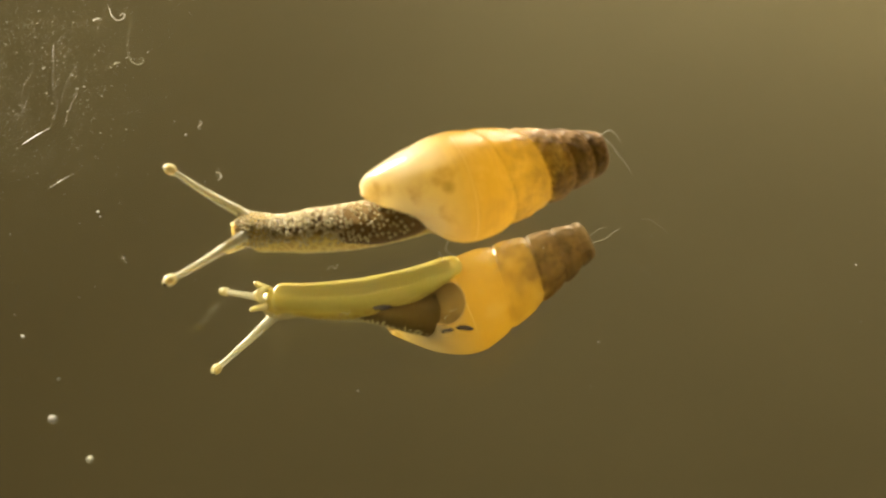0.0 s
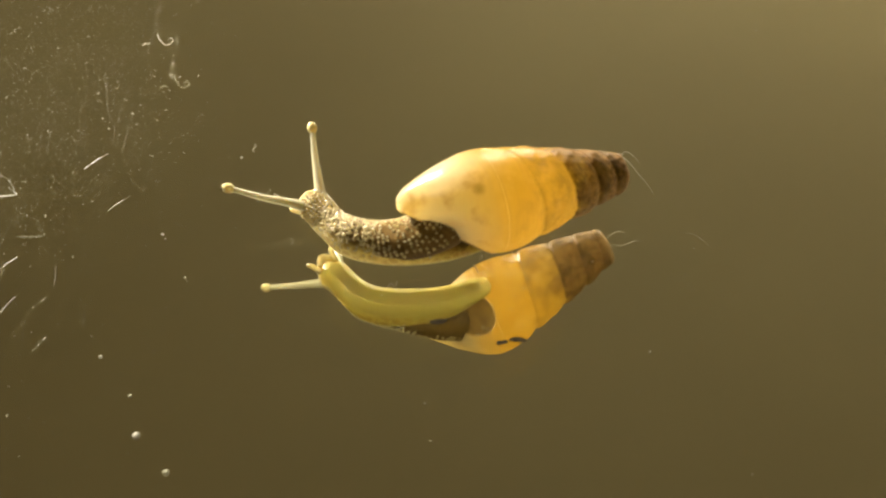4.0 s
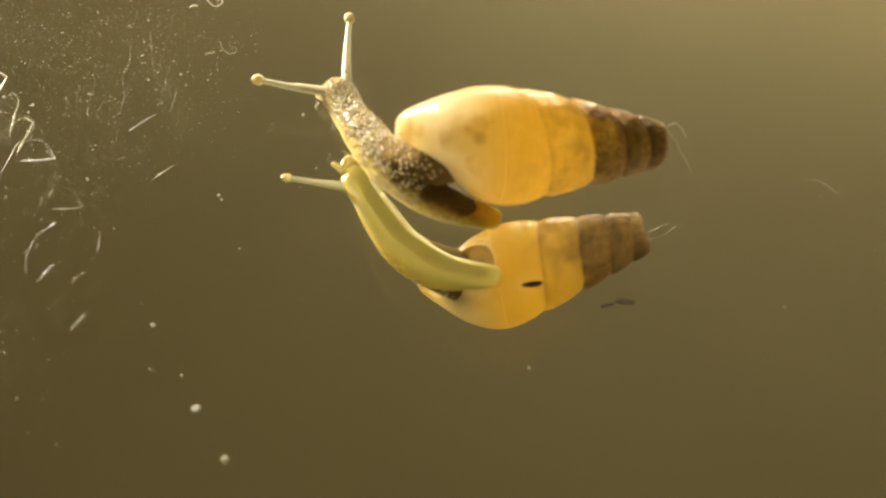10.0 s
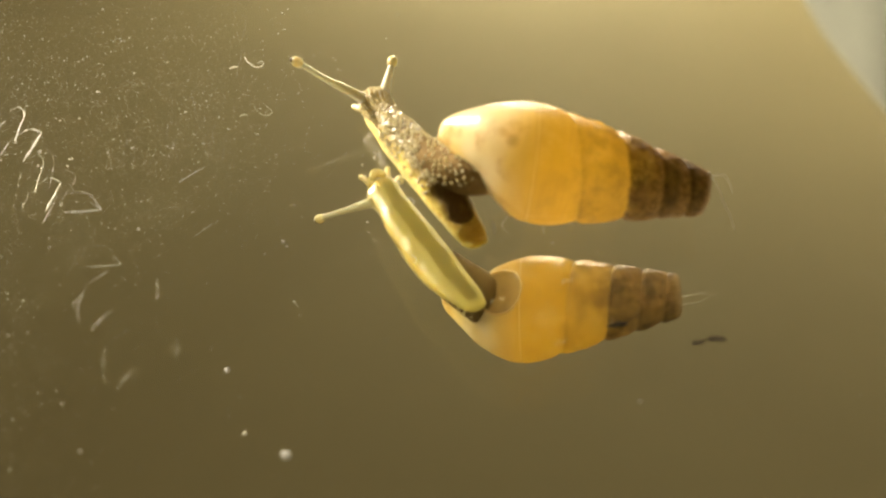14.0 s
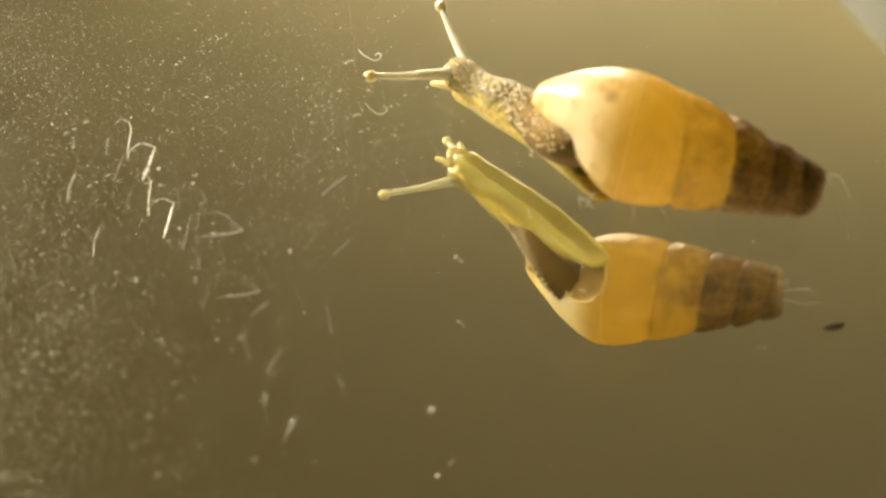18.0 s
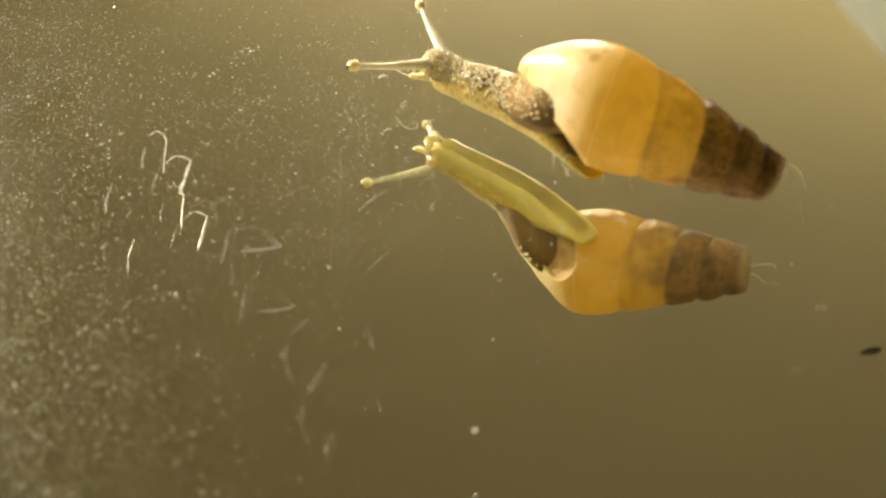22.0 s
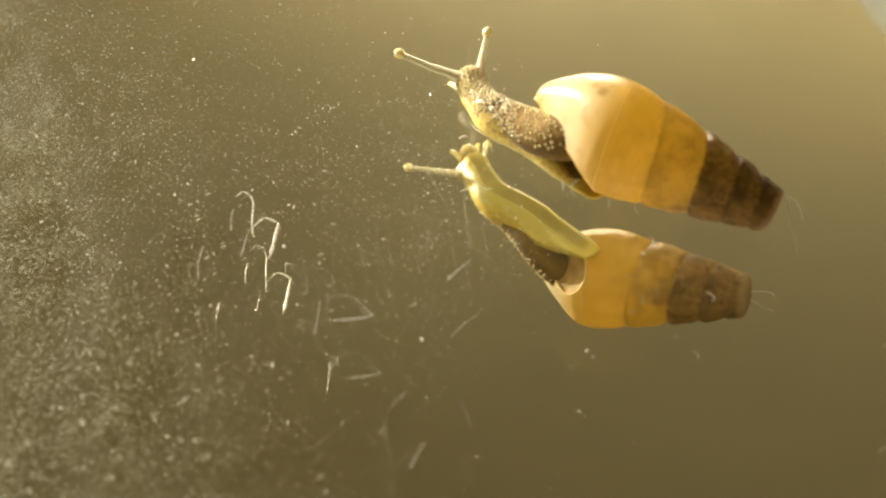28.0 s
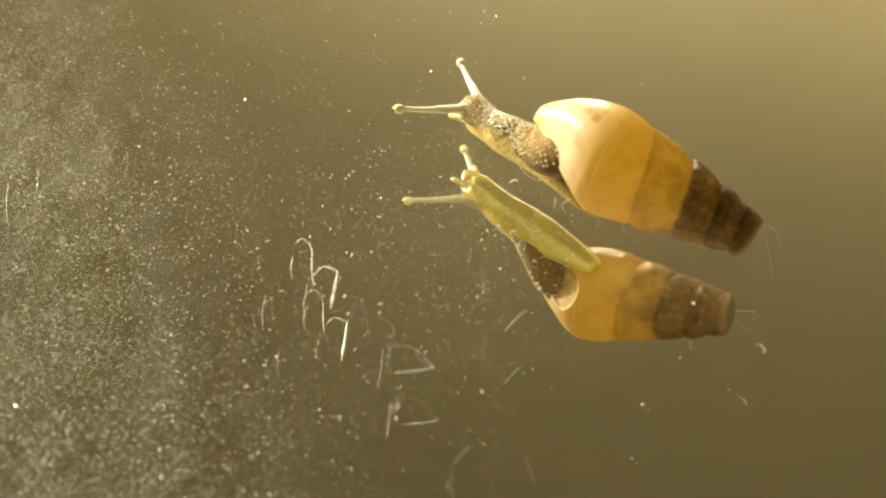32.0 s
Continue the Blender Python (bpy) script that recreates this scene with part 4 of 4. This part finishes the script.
def snail_poses(row):
    """World poses of the snail's root and parts for one row."""
    t, x, y, z, turn, tilt, roll = row
    base = Vector((x, y, 0)) * MM
    out = {snail: pose(base.x, base.y, 0, 0, 0, turn)}
    out[shell] = Matrix.Translation((x * MM, y * MM, z * MM)) @ Euler((0, 0, radians(turn))).to_matrix().to_4x4() @ Euler((0, radians(-tilt), 0)).to_matrix().to_4x4() @ Euler((radians(roll), 0, 0)).to_matrix().to_4x4()
    knots = [at(tb, t).to_2d().to_3d() * MM + base for tb in (HEAD, NECK, MIDDLE, REAR, TAIL)]
    line = smooth_points(knots, 81)
    cum = [0.0]
    for a, b in zip(line, line[1:]):
        cum.append(cum[-1] + (b - a).length)

    def along(s):
        d = s * cum[-1]
        k = max(0, min(79, sum(1 for c in cum if c <= d) - 1))
        u = (d - cum[k]) / max(1e-9, cum[k + 1] - cum[k])
        return line[k].lerp(line[k + 1], u), (line[min(80, k + 3)] - line[max(0, k - 2)]).normalized()

    for i, seg in enumerate(segments):
        p, d = along(FIRST + (LAST - FIRST) * i / (SEGMENTS - 1))
        out[seg] = Matrix.Translation(p) @ pose(0, 0, 0, 0, 0, math.degrees(math.atan2(d.y, d.x)))
    gate = out[shell] @ aperture
    inward = (out[shell].to_3x3() @ -LIP_NORMAL).normalized()
    foot, way = along(0.38)
    start = foot + Vector((0, 0, 0.0024))
    reach = (gate - start).length
    flesh = []
    for i in range(NECK_PIECES):
        u = i / (NECK_PIECES - 1)
        b1, b2 = start + way * reach * 0.35, gate - inward * reach * 0.35
        flesh.append((1 - u) ** 3 * start + 3 * u * (1 - u) ** 2 * b1 + 3 * u * u * (1 - u) * b2 + u ** 3 * gate)
    for i, piece in enumerate(neck_pieces):
        d = flesh[min(i + 1, NECK_PIECES - 1)] - flesh[max(i - 1, 0)]
        lift = math.degrees(math.atan2(d.z, math.hypot(d.x, d.y)))
        out[piece] = Matrix.Translation(flesh[i]) @ pose(0, 0, 0, 0, -lift, math.degrees(math.atan2(d.y, d.x)))
    c = at(HEAD, t).to_2d().to_3d() * MM + base
    d = (line[12] - c).normalized()
    hd = Matrix.Translation(c + d * 0.006 * UNIT) @ pose(0, 0, 0, 0, 0, math.degrees(math.atan2(d.y, d.x)))
    out[head] = hd
    for stalk, sleeve, tb, sgn in ((near_stalk, near_sleeve, NEAR_EYE, -1), (far_stalk, far_sleeve, FAR_EYE, 1)):
        tip = at(tb, t) * MM + base
        root = hd @ (Vector((-0.008, sgn * 0.012, 0.042)) * UNIT)
        turned = (tip - root).to_track_quat("Z", "Y").to_matrix().to_4x4()
        out[stalk], out[sleeve] = Matrix.Translation(tip) @ turned, Matrix.Translation(root) @ turned
    return out


def motions():
    tracks = {}
    for row in SHELL_ROWS:
        world_poses = snail_poses(row)
        inverse = world_poses[snail].inverted()
        for ob, m in world_poses.items():
            tracks.setdefault(ob, []).append((row[0], m if ob is snail else inverse @ m))
    for ob, rows in tracks.items():
        walk(ob, rows)


# ---- marks on the mirror ----
random.seed(4)


def dust_field(name, count, area, size, dense, label, seed):
    """Loose grains on the glass: uneven low heaps of five or six facets, a few of them much larger."""
    rng = random.Random(seed)
    verts, faces = [], []
    made = 0
    while made < count:
        x, y = rng.uniform(area[0], area[1]), rng.uniform(area[2], area[3])
        if rng.random() > dense(x, y):
            continue
        r = size * MM * (0.55 + 0.75 * rng.random() ** 2.5 + 2.2 * rng.random() ** 40) * (0.80 + 0.08 * max(0.0, min(1.0, (-50 - x) / 12)))
        long = 1 + 1.6 * rng.random() ** 3
        b, sides = len(verts), rng.choice((4, 5))
        a0, lie = rng.random() * 6.28, rng.random() * 6.28
        ct, st = math.cos(lie), math.sin(lie)
        for k in range(sides):
            a = a0 + k * 2 * math.pi / sides
            q = r * rng.uniform(0.6, 1.2)
            u, v = q * math.cos(a) * long, q * math.sin(a)
            verts.append((x * MM + u * ct - v * st, y * MM + u * st + v * ct, 0.000004))
        verts.append((x * MM + r * rng.uniform(-0.4, 0.4), y * MM + r * rng.uniform(-0.4, 0.4), 0.000004 + r * rng.uniform(0.6, 1.5)))
        faces += [(b + k, b + (k + 1) % sides, b + sides) for k in range(sides)] + [tuple(b + k for k in reversed(range(sides)))]
        made += 1
    ob = mesh_object(name, verts, faces, DUST, smooth=False)
    return tagged(ob, label, "dust", kind="stuff")


def side_dust(x, y):
    """Dust lies thick at one side of the glass, in wiped patches, and thins out towards the snail."""
    edge = -52 - 0.10 * (y - 70) - 0.5 * max(0.0, y - 82)
    k = max(0.0, min(1.0, (edge - x) / 26)) ** 1.3
    k = max(k, 0.32 * max(0.0, min(1.0, (-27 - x) / 22)) ** 1.4 * max(0.06, min(1.0, (y - 48) / 20)) * max(0.15, min(1.0, (92 - y) / 16)))
    k = max(k, math.exp(-((x + 91) ** 2 + 0.6 * (y - 113) ** 2) / 26))
    k *= 0.50 + 0.50 * max(0.0, min(1.0, 0.5 + 1.5 * noise.noise(Vector((x * 0.06, y * 0.035, 2.0)))))
    return k * (0.35 + 0.65 * max(0.0, min(1.0, 0.5 + 1.6 * noise.noise(Vector((x * 0.35, y * 0.25, 7.0))))))


def thin_dust(x, y):
    return (0.05 + 0.95 * max(0.0, min(1.0, (-24 - x) / 30))) * max(0.3, min(1.0, (y - 20) / 40))


dust_field("dust", 130000, (-116, -30, 12, 132), 0.046, side_dust, "dense fine pale dust lying on the mirror glass", 3)
dust_field("specks", 5500, (-100, 45, 15, 125), 0.050, thin_dust, "scattered pale specks on the mirror glass", 8)


def scratch(knots, width, thick=1.0, name="scratch", label="pale scratch in the glass", mat=None):
    """A raised, rough-edged mark on the glass; knots in mm."""
    p = smooth_points([Vector((x, y, 0.02)) * MM for x, y in knots], 8 * len(knots))
    rng = random.Random(len(knots) * 7 + int(knots[0][0] * 10))
    r = [width * MM * rng.uniform(0.30, 1.20) * (0.4 + 0.6 * min(1, i / 3, (len(p) - 1 - i) / 3)) for i in range(len(p))]
    v, fcs = tube(p, r, 6, 0.35 * thick)
    return mesh_object(name, v, fcs, mat or SCRATCH, mirror, label)


scratch([(-42.9, 58.7), (-41.9, 59.7), (-40.8, 60.6)], 0.09)
scratch([(-51.9, 55.9), (-50.3, 55.8), (-48.9, 55.9)], 0.13)
scratch([(-48.9, 55.9), (-50.0, 57.6), (-50.9, 58.3), (-52.6, 58.4)], 0.03)
scratch([(-52.8, 58.3), (-53.1, 56.2), (-53.4, 54.6)], 0.025)
scratch([(-59.8, 70.9), (-59.1, 71.5), (-58.3, 70.2), (-58.3, 67.9), (-58.2, 65.8)], 0.06, mat=FRESH)
scratch([(-58.2, 67.0), (-57.3, 67.9), (-56.1, 67.2)], 0.09, mat=FRESH)
scratch([(-56.1, 67.2), (-56.4, 65.2), (-56.8, 63.1)], 0.15, mat=FRESH)
scratch([(-59.9, 69.6), (-60.1, 68.2), (-60.0, 66.8)], 0.035)
scratch([(-58.7, 66.0), (-58.9, 64.8), (-59.1, 63.6)], 0.035)
scratch([(-62.2, 65.5), (-62.5, 63.5), (-62.4, 61.6)], 0.04)
scratch([(-47.1, 48.6), (-47.9, 47.9), (-48.5, 47.3)], 0.035)
scratch([(-48.6, 46.9), (-48.8, 45.2), (-48.4, 43.1)], 0.016)
scratch([(-46.3, 44.3), (-46.8, 43.5), (-47.3, 42.7)], 0.03)
scratch([(-86.7, 90.4), (-87.2, 87.0), (-87.0, 81.0), (-85.6, 75.8)], 0.02)
scratch([(-84.0, 88.0), (-84.6, 85.0), (-84.2, 80.0)], 0.02)
scratch([(-84.5, 103.0), (-81.5, 95.0), (-78.9, 88.0), (-76.6, 82.5)], 0.012)
scratch([(-43.3, 47.4), (-43.1, 46.2), (-43.0, 45.0)], 0.02)
scratch([(-54.6, 61.4), (-52.6, 61.4), (-51.8, 60.1), (-52.2, 58.4), (-52.5, 56.7)], 0.014)
scratch([(-55.2, 64.4), (-54.2, 63.2), (-53.7, 58.8)], 0.012)
scratch([(-50.0, 56.9), (-49.4, 56.4), (-48.9, 55.8)], 0.03)
scratch([(-46.0, 75.6), (-44.5, 68.6), (-44.8, 66.2), (-43.7, 61.7)], 0.006)
scratch([(-43.1, 72.3), (-42.0, 66.9), (-40.8, 64.1), (-40.5, 61.4)], 0.007)
for k in range(8):       # wiped hairline streaks
    rx, ry = random.uniform(-50, -38), random.uniform(58, 86)
    scratch([(rx, ry), (rx + random.uniform(-0.4, 0.4), ry + random.uniform(1.5, 4)), (rx + random.uniform(-0.3, 0.9), ry + random.uniform(4, 8))], 0.008, name="streak", label="faint wiped streak")


def fibre(knots, width, lift=0.05, label="curled pale fibre lying on the mirror"):
    p = smooth_points([Vector((k[0], k[1], k[2] if len(k) > 2 else lift)) * MM for k in knots], 7 * len(knots))
    v, fcs = tube(p, [width * MM * (0.6 + 0.4 * math.sin(math.pi * i / (len(p) - 1))) for i in range(len(p))], 6)
    return tagged(mesh_object("fibre", v, fcs, FIBRE), label, "fibre", group="fibres on the mirror")


fibre([(-38.4, 77.6), (-38.2, 76.9), (-37.8, 76.2, 0.12), (-37.3, 75.7), (-36.8, 75.7), (-36.5, 76.2, 0.1), (-36.8, 76.7), (-37.1, 76.3)], 0.055)
fibre([(-26.3, 61.0), (-26.0, 60.6), (-26.3, 60.2), (-26.0, 59.8)], 0.03)
fibre([(-23.8, 54.5), (-23.4, 54.4), (-23.2, 53.9), (-23.5, 53.6)], 0.03)
fibre([(-12.8, 43.4), (-12.5, 43.9), (-12.1, 43.6), (-11.9, 44.1)], 0.025)
fibre([(13.8, 47.9), (14.7, 47.8), (15.6, 46.9), (16.0, 46.2)], 0.011)
fibre([(-39.8, 75.7), (-39.4, 76.0), (-39.0, 75.9)], 0.09, label="short pale crumb of fluff on the mirror")


def crumb(x, y, r, label="small round pale crumb on the mirror"):
    bm = bmesh.new()
    bmesh.ops.create_icosphere(bm, subdivisions=2, radius=r * MM)
    for v in bm.verts:
        v.co *= 1 + 0.25 * noise.noise(v.co * 9000 + Vector((x, y, 0)))
        v.co.z = (v.co.z + r * MM) * 0.8 + 0.000004
        v.co.x, v.co.y = v.co.x + x * MM, v.co.y + y * MM
    me = bpy.data.meshes.new("crumb")
    bm.to_mesh(me)
    bm.free()
    me.materials.append(CRUMB)
    return tagged(new("crumb", me), label, "crumb", group="crumbs on the mirror")


for x, y, r in ((-33.0, 30.3, 0.30), (-33.8, 50.3, 0.14), (-33.5, 49.8, 0.09), (-55.6, 64.2, 0.16), (-70.9, 78.4, 0.17), (-68.0, 94.2, 0.15), (-37.3, 37.7, 0.16), (-27.3, 59.2, 0.13), (-9.6, 32.2, 0.08)):
    crumb(x, y, r)

for x, y, a, b, turn in ((-2.9, 39.6, 0.55, 0.20, 8), (-1.4, 39.8, 0.75, 0.26, -6), (-8.5, 42.0, 0.80, 0.28, 5)):     # tarnished spots in the silver
    pts = []
    for i in range(40):
        g = 2 * math.pi * i / 40
        k = 1 + 0.35 * noise.noise(Vector((math.cos(g) * 1.7 + x, math.sin(g) * 1.7, y)))
        px, py = a * k * math.cos(g), b * k * math.sin(g)
        ct, st = math.cos(radians(turn)), math.sin(radians(turn))
        pts.append(((x + px * ct - py * st) * MM, (y + px * st + py * ct) * MM))
    sv = [(px, py, -GLASS + 0.00003) for px, py in pts] + [(px, py, -GLASS + 0.000005) for px, py in pts]
    mesh_object("tarnish_spot", sv, [tuple(range(40))] + [(i, i + 40, (i + 1) % 40 + 40, (i + 1) % 40) for i in range(40)], TARNISH, mirror, "dark spot in the silver", smooth=False)


def cloth_heap():
    """White cloth bunched up on the floor beyond the mirror."""
    n, m = 40, 96
    verts = []
    for i in range(n):
        u = i / (n - 1)
        for j in range(m):
            a = 2 * math.pi * j / m
            fold = 0.055 * noise.noise(Vector((math.cos(a) * 2.6, math.sin(a) * 2.6, u * 0.9))) + 0.03 * math.sin(a * 7 + u * 2.2)
            r = 0.155 * math.sin(math.pi / 2 * min(1, u * 1.02)) ** 0.75 * (1 + fold * (0.3 + u))
            z = 0.26 * math.cos(math.pi / 2 * u) ** 0.8 * (1 + 0.12 * noise.noise(Vector((math.cos(a) * u * 2, math.sin(a) * u * 2, 4))))
            verts.append((0.315 + r * math.cos(a), 0.385 + r * math.sin(a), FLOOR_Z + z))
    return tagged(mesh_object("cloth", verts, grid_faces(n, m) + [tuple(range((n - 1) * m, n * m))], CLOTH), "crumpled white cloth in soft folds on the floor beside the mirror", "cloth")


cloth_heap()
motions()
